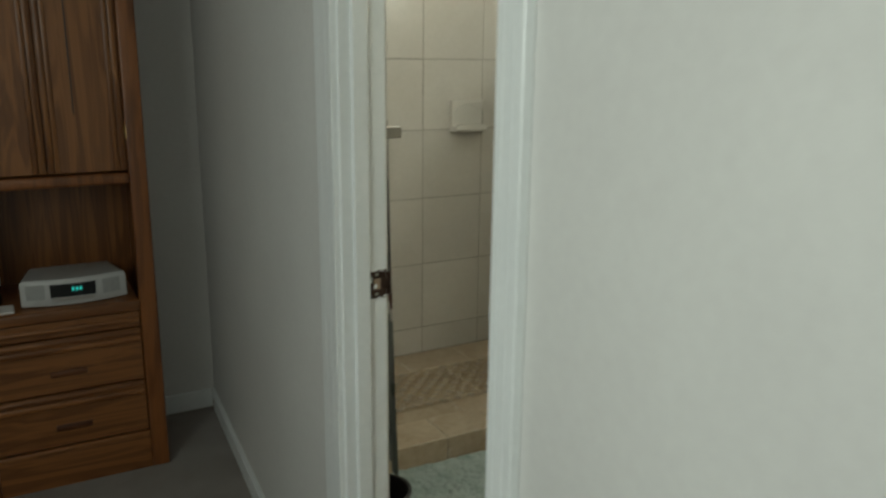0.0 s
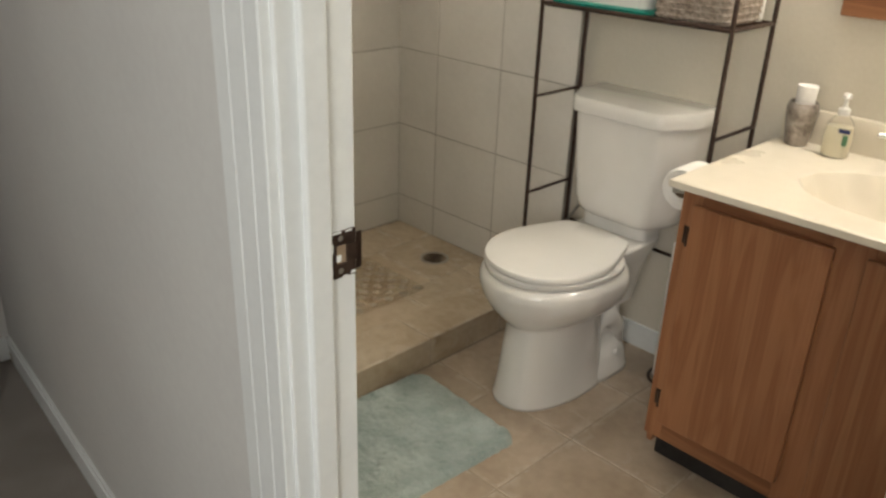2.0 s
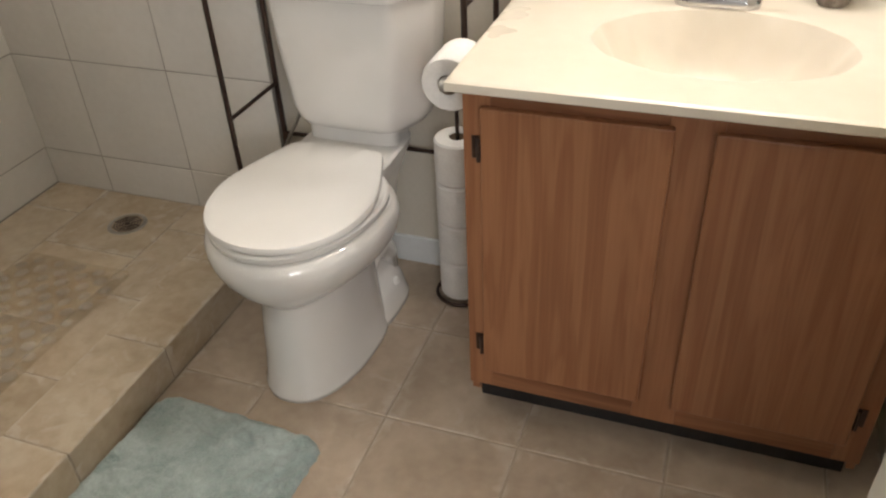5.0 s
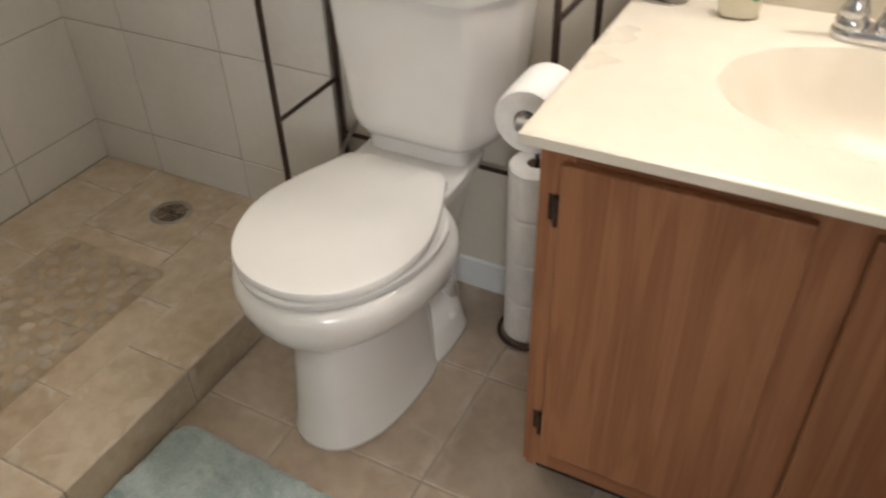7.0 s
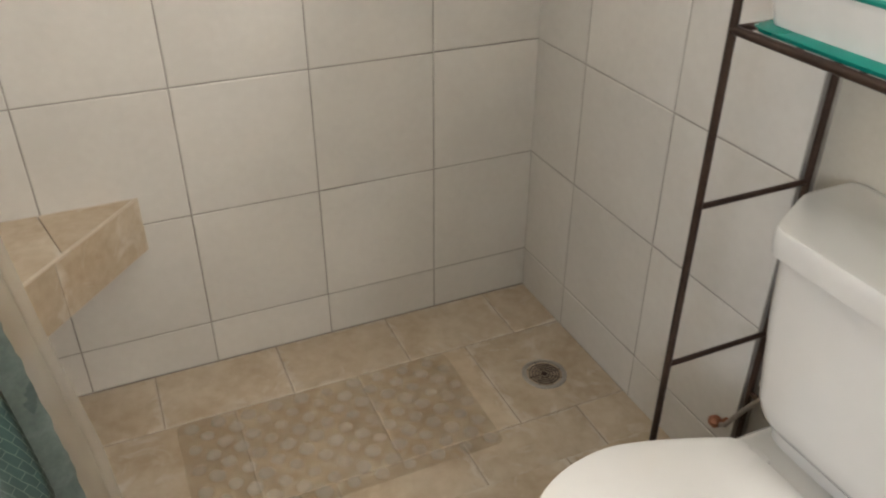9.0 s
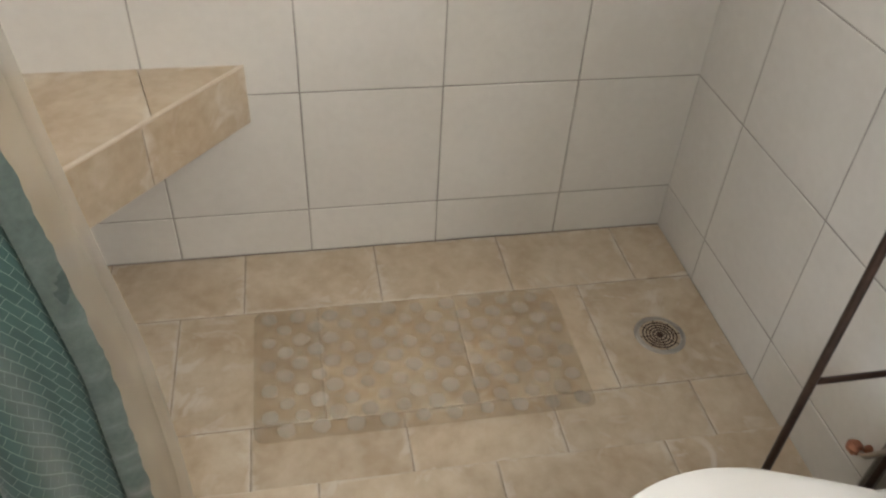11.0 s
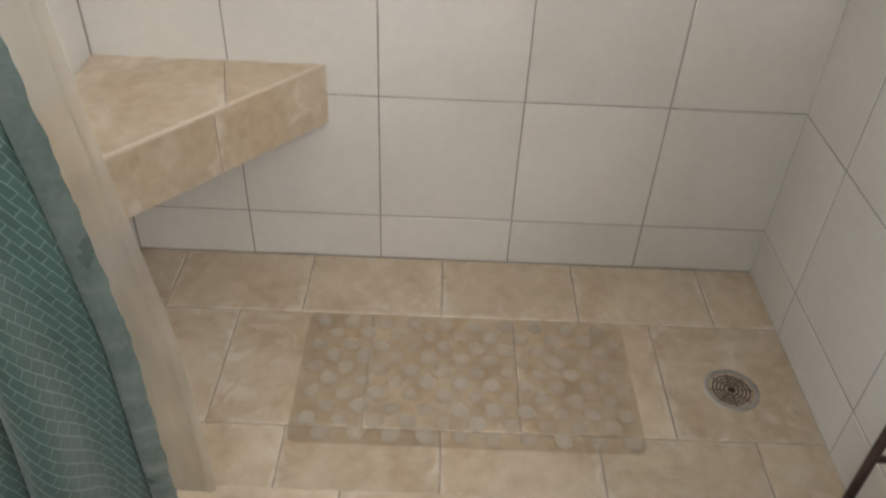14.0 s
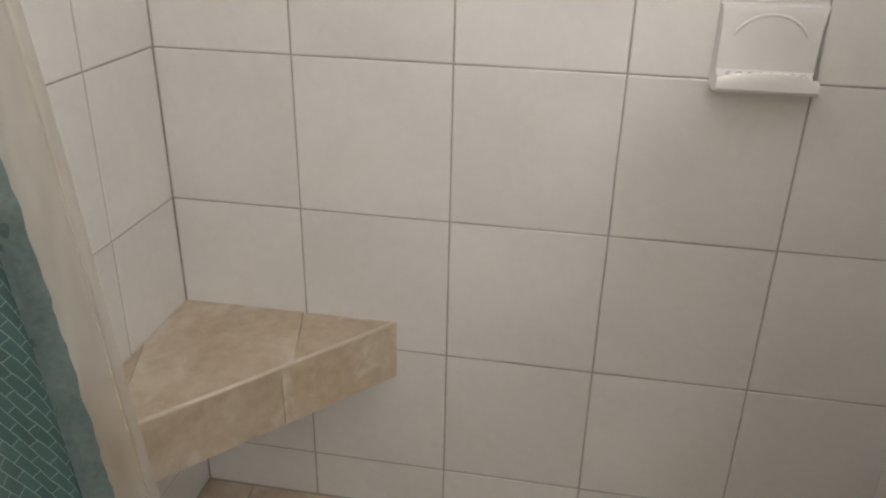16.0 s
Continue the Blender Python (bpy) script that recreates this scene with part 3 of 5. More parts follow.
def shower_base():
    base = structure("shower_platform", box(-0.009, 0.8295, 0.021, NORTH - 0.031, -0.05, SHOWER_Z - 0.0022), "shower_grout", "raised shower platform of beige stone tiles")
    rnd = random.Random(5)
    top = SHOWER_Z - 0.010
    j = 0.003

    def lay(x0, x1, ys, z=top, mat="stone"):
        tiles(base, (0, 0, z), (1, 0, 0), (0, 1, 0), [x0, x1], ys, 0.010, j, mat, seed=rnd.randint(0, 999))

    n = 1.513
    lay(0.0, 0.20, [0.03, 0.146, 0.451, 0.760, 1.068, 1.372, n])
    lay(0.20, 0.515, [0.03, 0.314, 0.613, 0.921, 1.222, n])
    lay(0.515, 0.660, [0.03, 0.165, 0.468, 0.766, 1.067, 1.372, n])
    part("curb", box(0.6625, 0.829, 0.031, n - 0.001, top - 0.02, top + 0.0198), "shower_grout", base)
    lay(0.660, 0.832, [0.03, 0.280, 0.590, 0.921, 1.255, n], top + 0.012)
    # curb face
    tiles(base, (0.821, 0, 0), (0, 1, 0), (0, 0, 1), [0.03, 0.280, 0.590, 0.921, 1.255, n], [FLOOR, SHOWER_Z + 0.0115], 0.010, j, "stone", seed=8)
    return base


def shower_mat():
    """A clear vinyl mat with round suction cups, wet and clouded."""
    x0, x1, y0, y1 = 0.207, 0.558, 0.474, 1.156
    t = thing("shower_mat", (0, 0, SHOWER_Z), "clear brownish vinyl shower mat with round suction cups on stone tiles", "shower mat")
    r, pts = 0.022, []
    for cx, cy, a0 in ((x1 - r, y1 - r, 0), (x0 + r, y1 - r, 90), (x0 + r, y0 + r, 180), (x1 - r, y0 + r, 270)):
        pts += [(cx + r * math.cos(radians(a0 + 15 * k)), cy + r * math.sin(radians(a0 + 15 * k))) for k in range(7)]
    part("sheet", extrude_outline(pts, "z", 0.0042, 0.0058), "vinyl", t)
    rnd = random.Random(17)
    cups = []
    for k in range(4):
        r2 = random.Random(70 + k)
        wob = [1 + r2.uniform(-0.10, 0.10) for _ in range(14)]
        me = bpy.data.meshes.new("suction_cup")
        bm = loft([[(math.cos(i * math.pi / 7) * q * wob[i], math.sin(i * math.pi / 7) * q * wob[i], h) for i in range(14)] for q, h in ((0.018, 0.0060), (0.0172, 0.0068), (0.014, 0.0080), (0.009, 0.0088), (0.003, 0.0090))])
        bm.to_mesh(me)
        bm.free()
        for f in me.polygons:
            f.use_smooth = True
        me.materials.append(M["vinyl_cup"])
        cups.append(me)
    row = 0
    x = x0 + 0.026
    while x < x1 - 0.015:
        y = y0 + 0.030 + (0.033 if row % 2 else 0.0)
        while y < y1 - 0.018:
            ob = new("suction_cup", rnd.choice(cups))
            ob.parent = t
            ob.matrix_basis = Matrix.LocRotScale((x + rnd.uniform(-0.002, 0.002), y + rnd.uniform(-0.002, 0.002), 0), Euler((0, 0, rnd.uniform(0, 6.28))), Vector((1, 1, 1)) * rnd.uniform(0.85, 1.08))
            y += 0.066
        x += 0.0335
        row += 1


def shower_drain():
    t = thing("shower_drain", (0.384, 1.359, SHOWER_Z), "round chrome shower drain strainer in the tiled floor, its centre coloured dark as the shaded hole", "drain")
    part("rim", lathe([(0.057, -0.003), (0.057, 0.0015), (0.053, 0.003), (0.046, 0.002), (0.046, -0.003)], 36, caps=False), "steel", t, smooth=True)
    # the hole's shade is coloured in: black disc, dark strainer hub, rings and bars
    part("sump_shade", lathe([(0.0, -0.0035), (0.046, -0.003)], 36, caps=False), "black", t)
    part("strainer_hub", lathe([(0.008, 0), (0.008, 0.002), (0.0, 0.0025)], 12, caps=False), "bronze", t)
    for r in (0.015, 0.0225, 0.030, 0.0375):
        part("strainer_ring", lathe([(r - 0.0014, 0.0), (r - 0.0014, 0.0018), (r + 0.0014, 0.0018), (r + 0.0014, 0.0)], 36, caps=False), "bronze", t)
    for k in range(8):
        a = k * math.pi / 4
        part("strainer_bar", tube([(0.006 * math.cos(a), 0.006 * math.sin(a), 0.001), (0.047 * math.cos(a), 0.047 * math.sin(a), 0.001)], 0.0010, 6), "bronze", t)


def corner_bench():
    s, e, f = 0.0315, 0.504, 0.572
    t = thing("corner_bench", (0, 0, 0), "floating triangular corner seat clad in beige stone tiles, in the shower", "bench")
    part("core", extrude_outline([(0.0005, s), (f - 0.012, s), (0.0005, e - 0.012)], "z", 0.503, 0.620), "floor_grout", t)
    d = Vector((f, s - e, 0)).normalized()

    def on(k):
        return (f * k, e + (s - e) * k)
    # top tiles meet at two joints that run back from the front edge
    for pts in ([on(0.0), on(0.335), (0.0005, 0.300)], [on(0.337), on(0.80), (0.18, s), (0.0005, s), (0.0005, 0.298)], [on(0.802), on(1.0), (0.183, s)]):
        c = Vector((sum(p[0] for p in pts) / len(pts), sum(p[1] for p in pts) / len(pts)))
        pts = [tuple(Vector(p) + (c - Vector(p)).normalized() * 0.0001) for p in pts]
        part("tile", extrude_outline(pts, "z", 0.620, 0.631, 0.0006), "stone", t)
    for k0, k1 in ((0.0, 0.37), (0.372, 1.0)):
        a, b = on(k0), on(k1)
        out = Vector((-(s - e), f, 0)).normalized() * 0.009
        pts = [(a[0], a[1]), (b[0], b[1]), (b[0] - out.x, b[1] - out.y), (a[0] - out.x, a[1] - out.y)]
        part("tile", extrude_outline(pts, "z", 0.498, 0.626, 0.001), "stone", t)
    a, b = on(0.0), on(1.0)
    part("edge_trim", tube([(a[0] - 0.002, a[1] - 0.003, 0.628), (b[0] - 0.003, b[1] - 0.002, 0.6295)], 0.0042, 8), "bench_edge", t, "pale rounded edge strip", True)


def soap_dish():
    t = thing("soap_dish", (0.0, 1.135, 1.168), "glossy white ceramic soap dish fixed to the shower tiles", "soap dish")
    bm = bmesh.new()
    n = 14
    w = 0.084
    prof = [(-0.0, 0.0, 1.0), (0.020, 0.0, 1.0), (0.052, 0.0, 0.97), (0.058, 0.006, 0.95), (0.058, 0.016, 0.95), (0.054, 0.024, 0.94), (0.046, 0.021, 0.90), (0.024, 0.020, 0.90), (0.014, 0.030, 0.92), (0.013, 0.10, 0.93), (0.016, 0.122, 0.95), (0.014, 0.133, 0.98), (0.004, 0.137, 1.0), (0.0, 0.137, 1.0)]
    rows = [[bm.verts.new((x, y, z + (0.010 * (1 - (2 * i / n - 1) ** 2) if 0.03 < x < 0.055 and 0.015 < z < 0.03 else 0))) for i, y in enumerate([-w * k + 2 * w * k * i / n for i in range(n + 1)])] for x, z, k in prof]
    for a, b in zip(rows, rows[1:]):
        for i in range(n):
            bm.faces.new((a[i], a[i + 1], b[i + 1], b[i]))
    for i in (0, n):
        bm.faces.new([r[i] for r in rows][:: 1 if i else -1])
    bmesh.ops.recalc_face_normals(bm, faces=bm.faces)
    body = part("body", bm, "porcelain", t, smooth=True)
    bm = bmesh.new()
    for k in range(8):
        y = -0.058 + 0.0166 * k
        tube([(0.020, y, 0.023), (0.034, y, 0.027), (0.050, y, 0.027)], 0.0042, 8, bm)
    part("drain_ribs", bm, "porcelain", t, smooth=True)
    part("moulded_arch", tube(arc((0.0145, 0, 0.052), 0.068, 30, 150, 14, "yz"), 0.0028, 8), "porcelain", t, smooth=True)


def shower_valve():
    t = thing("shower_valve", (0.340, 1.514, 1.268), "round chrome shower valve with lever handle on tiled wall", "shower valve")
    face = pose(0, 0, 0, 90, 0, 0)
    part("escutcheon", lathe([(0.083, 0), (0.083, 0.004), (0.076, 0.009), (0.05, 0.013), (0.034, 0.014), (0.034, 0.010)], 40), "chrome", t, smooth=True, where=face)
    h = part("handle", lathe([(0.027, 0.01), (0.027, 0.030), (0.024, 0.048), (0.021, 0.062), (0.014, 0.068), (0.0, 0.069)], 28), "chrome", t, smooth=True, where=face)
    part("lever", tube([(-0.004, -0.055, 0.0), (-0.030, -0.062, 0.006), (-0.062, -0.064, 0.010), (-0.078, -0.064, 0.011)], [0.010, 0.009, 0.0075, 0.006], 12), "chrome", t, smooth=True)


def corner_shelf():
    t = thing("corner_shelf", (0.0, 1.513, 1.49), "small white ceramic corner shelf high in the shower", "shelf")
    pts = [(0.0, 0.0)] + [(0.17 * math.cos(radians(a)), 0.17 * math.sin(radians(a))) for a in range(-90, 1, 10)]
    part("plate", extrude_outline(pts, "z", -0.012, 0.010, 0.003), "porcelain", t)
    part("lip", tube([(0.166 * math.cos(radians(a)), 0.166 * math.sin(radians(a)), 0.012) for a in range(-88, 0, 6)], 0.005, 8), "porcelain", t, smooth=True)


def toilet():
    X = 1.133
    t = thing("toilet", (X, 0, 0), "white porcelain two-piece toilet with closed lid, against the wall", "toilet")

    def egg(cy, half_w, front, back, z, n=40, sq=2.0):
        out = []
        for i in range(n):
            a = 2 * math.pi * i / n
            c, s_ = math.cos(a), math.sin(a)
            ww = half_w * math.copysign(abs(c) ** (2 / sq), c)
            ly = back if s_ > 0 else front
            out.append((ww, cy + ly * math.copysign(abs(s_) ** (2 / sq), s_), z))
        return out

    # straight pedestal with the bowl flaring over it
    F = FLOOR
    col = [(0.128, 0.256, 0.150, 0.0), (0.128, 0.256, 0.150, 0.012), (0.123, 0.249, 0.145, 0.026), (0.118, 0.240, 0.135, 0.10), (0.112, 0.228, 0.130, 0.20), (0.109, 0.220, 0.130, 0.248)]
    rings = [egg(1.19, w, f, bk, F + z, sq=2.25) for w, f, bk, z in col]
    rings += [egg(1.185, 0.112, 0.222, 0.135, F + 0.256), egg(1.18, 0.122, 0.228, 0.15, F + 0.266), egg(1.175, 0.148, 0.243, 0.17, F + 0.288), egg(1.165, 0.178, 0.258, 0.185, F + 0.318), egg(1.158, 0.199, 0.268, 0.186, F + 0.350), egg(1.155, 0.208, 0.272, 0.185, F + 0.376), egg(1.155, 0.209, 0.272, 0.185, F + 0.398), egg(1.155, 0.202, 0.264, 0.182, F + 0.414), egg(1.155, 0.184, 0.252, 0.178, F + 0.422), egg(1.155, 0.10, 0.14, 0.13, F + 0.423)]
    part("bowl", loft(rings), "porcelain", t, smooth="all")
    # back deck under the tank, and the foot with its trapway
    rings = [egg(1.36, 0.080, 0.15, 0.130, F + 0.22, sq=4), egg(1.365, 0.095, 0.15, 0.135, F + 0.32, sq=4), egg(1.375, 0.116, 0.15, 0.135, F + 0.385, sq=4.5), egg(1.38, 0.128, 0.15, 0.135, F + 0.420, sq=5), egg(1.385, 0.130, 0.145, 0.130, F + 0.436, sq=5), egg(1.385, 0.124, 0.138, 0.124, F + 0.441, sq=5)]
    part("deck", loft(rings), "porcelain", t, smooth=True)
    part("tank_seating", loft([egg(1.45, 0.118, 0.055, 0.065, F + z, sq=5) for z in (0.43, 0.49)]), "porcelain", t)
    foot = [(0.128, 0.20, 0.100, 0.0), (0.128, 0.20, 0.100, 0.016), (0.123, 0.19, 0.095, 0.028), (0.116, 0.18, 0.088, 0.062), (0.108, 0.17, 0.080, 0.082), (0.096, 0.16, 0.074, 0.094), (0.086, 0.15, 0.074, 0.12), (0.078, 0.14, 0.080, 0.20), (0.076, 0.14, 0.085, 0.25)]
    part("foot", loft([egg(1.35, w, f, bk, F + z, sq=2.7) for w, f, bk, z in foot]), "porcelain", t, smooth="all")
    hump = [(1.20, 0.10), (1.23, 0.165), (1.28, 0.20), (1.33, 0.195), (1.375, 0.15), (1.395, 0.085)]
    for sx in (-1, 1):
        part("trapway", tube([(sx * 0.066, y, F + z) for y, z in hump], [0.028, 0.036, 0.040, 0.040, 0.036, 0.030], 16), "porcelain", t, smooth="all")
        part("bolt_cap", lathe([(0.013, 0), (0.013, 0.007), (0.009, 0.014), (0.0, 0.016)], 16, (sx * 0.106, 1.345, F + 0.070)), "white_plastic", t, smooth=True)
    # seat ring and lid
    k0 = F + 0.425
    seat = [egg(1.145, 0.188, 0.247, 0.180, k0), egg(1.145, 0.191, 0.250, 0.182, k0 + 0.004), egg(1.145, 0.191, 0.250, 0.182, k0 + 0.014), egg(1.145, 0.186, 0.245, 0.178, k0 + 0.018)]
    part("seat", loft(seat), "seat", t, smooth=True)

    def lid_ring(k, z):
        # a broad egg, cut straight across the back
        out = []
        for x, y, _ in egg(1.115, 0.182 * k, 0.216 * k, 0.262 * k, z, 72, 2.12):
            back = 1.334 + 0.02 * (k - 1)
            run = max(0.0, min(y, back) - 1.12) / (back - 1.12)
            out.append((math.copysign(min(abs(x), (0.182 - 0.070 * run ** 1.35) * k), x), min(y, back), z))
        return out
    lid = [lid_ring(0.985, k0 + 0.0205), lid_ring(1.0, k0 + 0.024), lid_ring(1.0, k0 + 0.033), lid_ring(0.988, k0 + 0.0375), lid_ring(0.94, k0 + 0.0395), lid_ring(0.90, k0 + 0.0400), lid_ring(0.5, k0 + 0.0415)]
    part("lid", loft(lid), "seat", t, "smooth closed white lid", True)
    for sx in (-1, 1):
        part("hinge", box(sx * 0.072 - 0.018, sx * 0.072 + 0.018, 1.330, 1.352, k0 + 0.012, k0 + 0.030, 0.005), "seat", t, smooth=True)

    # tank: a box that narrows downwards, its front corners cut
    def plan(w_back, w_front, y_front, y_back, z, r=0.02):
        y_side = y_front + (y_back - y_front) * 0.52
        raw = [(-w_front, y_front), (w_front, y_front), (w_back, y_side), (w_back, y_back), (-w_back, y_back), (-w_back, y_side)]
        out = []
        for i, p in enumerate(raw):
            p, a, b = Vector(p), Vector(raw[i - 1]), Vector(raw[(i + 1) % len(raw)])
            rr = min(r, (p - a).length * 0.4, (p - b).length * 0.4)
            s0, s1 = p + (a - p).normalized() * rr, p + (b - p).normalized() * rr
            for k in range(5):
                u = k / 4
                q = s0 * (1 - u) ** 2 + p * 2 * u * (1 - u) + s1 * u * u
                out.append((q.x + 0.014, q.y, z))
        return out
    rings = [plan(0.110, 0.080, 1.402, 1.51, 0.520, 0.03), plan(0.140, 0.104, 1.380, 1.525, 0.524, 0.035), plan(0.158, 0.117, 1.366, 1.53, 0.534, 0.035), plan(0.169, 0.125, 1.357, 1.533, 0.552, 0.03), plan(0.177, 0.130, 1.351, 1.535, 0.585), plan(0.194, 0.140, 1.338, 1.54, 0.74), plan(0.202, 0.144, 1.332, 1.54, 0.862)]
    part("tank", loft(rings), "porcelain", t, smooth=True)
    rings = [plan(0.206, 0.145, 1.326, 1.542, 0.850), plan(0.212, 0.149, 1.318, 1.542, 0.854), plan(0.213, 0.150, 1.316, 1.543, 0.870), plan(0.213, 0.150, 1.316, 1.543, 0.890), plan(0.2105, 0.1485, 1.319, 1.543, 0.8965), plan(0.203, 0.144, 1.328, 1.54, 0.899)]
    part("tank_lid", loft(rings), "porcelain", t, smooth=True)


def water_supply():
    t = thing("water_supply_valve", (0.845, 1.514, 0.318), "small copper supply stub with a shutoff valve beside the toilet", "pipe valve")
    part("pipe", tube([(0, 0.0, 0), (0, -0.03, 0), (0, -0.045, 0.002)], 0.007, 12), "copper", t, smooth=True)
    part("knob", lathe([(0.010, 0), (0.014, 0.004), (0.014, 0.012), (0.008, 0.018), (0.0, 0.019)], 16), "copper", t, smooth=True, where=pose(0, -0.043, 0.004))
    part("hose", tube([(0, -0.035, 0.0), (0.03, -0.05, 0.03), (0.08, -0.065, 0.12), (0.135, -0.06, 0.215)], 0.005, 8), "steel", t, smooth=True)


def etagere():
    t = thing("over_toilet_rack", (0, 0, 0), "dark bronze wire shelving rack standing over the toilet", "shelf rack")
    xs, ys = (0.877, 1.470), (1.286, 1.508)
    for x in xs:
        for y in ys:
            part("leg", tube([(x, y, FLOOR), (x, y, 1.70)], 0.0065, 10), "bronze", t, smooth=True)
        for z in (0.23, 0.5625, 0.875):
            part("side_rung", tube([(x, ys[0], z), (x, ys[1], z)], 0.0052, 8), "bronze", t, smooth=True)
    part("back_rail", tube([(xs[0], ys[1], 0.42), (xs[1], ys[1], 0.42)], 0.0055, 8), "bronze", t, smooth=True)
    for z in (1.15, 1.52):
        sh = part("shelf_frame", tube([(xs[0], ys[0], z), (xs[1], ys[0], z)], 0.0068, 10), "bronze", t, smooth=True)
        part("shelf_rail", tube([(xs[0], ys[1], z), (xs[1], ys[1], z)], 0.0058, 8), "bronze", t, smooth=True)
        for x in xs:
            part("shelf_rail", tube([(x, ys[0], z), (x, ys[1], z)], 0.0058, 8), "bronze", t, smooth=True)
        for k in range(1, 9):
            y = ys[0] + (ys[1] - ys[0]) * k / 9
            part("shelf_wire", tube([(xs[0], y, z + 0.003), (xs[1], y, z + 0.003)], 0.0022, 6), "bronze", t)
        for k in range(1, 6):
            x = xs[0] + (xs[1] - xs[0]) * k / 6
            part("shelf_wire", tube([(x, ys[0], z - 0.001), (x, ys[1], z - 0.001)], 0.0026, 6), "bronze", t)


def shade_towels():
    # unseen stack, added to block the vanity lamps from the west shower wall
    for k, (h, grow) in enumerate(((0.055, 0.0), (0.050, -0.006))):
        t = thing("shade_towel", (1.135, 1.390, 1.526 + 0.0555 * k), "unseen folded beige towel, added on the upper wire shelf to cast shade", "towel", "towels on the rack")
        w, d = 0.245 + grow, 0.118 + grow
        for i in range(2):
            z0 = h * i / 2
            part("fold", box(-w, w, -d + 0.004 * i, d, z0 + 0.0005, z0 + h / 2 - 0.0005, 0.011, 3), "towel", t, smooth=True)


def shelf_things():
    z = 1.1555
    t = thing("plastic_tray", (1.06, 1.385, z), "shallow white plastic bin with teal rim, on the shelf", "bin")

    def ring(w, d, zz, r=0.03):
        out = []
        for cx, cy, a0 in ((w - r, d - r, 0), (-w + r, d - r, 90), (-w + r, -d + r, 180), (w - r, -d + r, 270)):
            for k in range(6):
                a = radians(a0 + 18 * k)
                out.append((cx + r * math.cos(a), cy + r * math.sin(a), zz))
        return out
    part("body", loft([ring(0.150, 0.080, 0.012), ring(0.165, 0.092, 0.074), ring(0.161, 0.088, 0.074), ring(0.147, 0.077, 0.016)]), "white_plastic", t, smooth=True)
    part("base", loft([ring(0.165, 0.092, 0.0), ring(0.168, 0.095, 0.006), ring(0.155, 0.085, 0.012)]), "teal_plastic", t, "teal tray under the bin", True)
    part("rim", loft([ring(0.168, 0.095, 0.073), ring(0.170, 0.097, 0.078), ring(0.163, 0.090, 0.080), ring(0.160, 0.087, 0.075)], caps=False), "teal_plastic", t, "teal rim", True)
    t = thing("hair_clip", (1.065, 1.40, z + 0.062), "white toothed half-round hair clip leaning in the bin", "hair clip")
    part("band", tube(arc((0, 0, 0), 0.062, 0, 180, 20), 0.008, 8), "white_plastic", t, smooth=True)
    for k in range(13):
        a = radians(6 + 14 * k)
        part("tooth", tube([(0.062 * math.cos(a), 0, 0.062 * math.sin(a)), (0.100 * math.cos(a), 0, 0.100 * math.sin(a))], [0.0075, 0.0055], 6), "white_plastic", t)
    t = thing("brown_box", (1.105, 1.37, z + 0.016), "small reddish brown plastic case in the bin", "case")
    part("body", box(-0.055, 0.055, -0.03, 0.03, 0, 0.092, 0.006), "brown", t, smooth=True)
    part("catch", box(-0.008, 0.008, -0.033, -0.029, 0.05, 0.065, 0.002), "bronze", t)
    for x, h, m in ((0.955, 0.125, "blue"), (0.985, 0.105, "white_plastic"), (1.185, 0.120, "blue"), (1.20, 0.10, "white_plastic")):
        t = thing("small_bottle", (x, 1.365 if m == "blue" else 1.40, z + 0.016), "small dark blue cosmetics bottle in the bin" if m == "blue" else "small white cosmetics bottle in the bin", "bottle")
        part("body", lathe([(0.011, 0), (0.013, 0.004), (0.013, h * 0.7), (0.006, h * 0.8)], 16), m, t, smooth=True)
        part("cap", lathe([(0.008, h * 0.78), (0.008, h - 0.003), (0.006, h)], 12), "white_plastic" if m == "blue" else "blue", t, smooth=True)
    t = thing("woven_basket", (1.345, 1.385, z), "grey-brown woven storage basket on the wire shelf", "basket")
    rings = []
    for w, d, zz in ((0.098, 0.085, 0.0), (0.103, 0.090, 0.004), (0.108, 0.094, 0.06), (0.112, 0.097, 0.118), (0.114, 0.098, 0.128), (0.107, 0.092, 0.128), (0.100, 0.086, 0.02)):
        rings.append(ring(w, d, zz, 0.02))
    part("body", loft(rings), "basket", t, smooth=True)
    for k in range(7):
        zz = 0.010 + 0.0165 * k
        g = 0.104 + 0.0085 * k / 7
        part("weave_band", tube([(x, y, zz) for x, y, _ in ring(g + 0.001, g - 0.012, 0, 0.022)] + [ring(g + 0.001, g - 0.012, 0, 0.022)[0][:2] + (zz,)], 0.0032, 6), "basket", t, smooth=True)
    t = thing("lotion_bottle", (1.425, 1.475, z), "rounded white plastic lotion bottle behind the basket", "bottle")
    part("body", lathe([(0.022, 0), (0.026, 0.006), (0.027, 0.06), (0.024, 0.10), (0.012, 0.118)], 24), "white_plastic", t, smooth=True)
    part("cap", lathe([(0.013, 0.117), (0.013, 0.142), (0.010, 0.145)], 16), "white_plastic", t, smooth=True)
    t = thing("spray_bottle", (1.30, 1.492, z), "clear pale blue plastic bottle behind the basket", "bottle")
    part("body", lathe([(0.026, 0), (0.029, 0.005), (0.029, 0.14), (0.012, 0.175)], 24), "pale_blue", t, smooth=True)
    part("cap", lathe([(0.013, 0.173), (0.013, 0.205), (0.009, 0.21)], 16), "white_plastic", t, smooth=True)


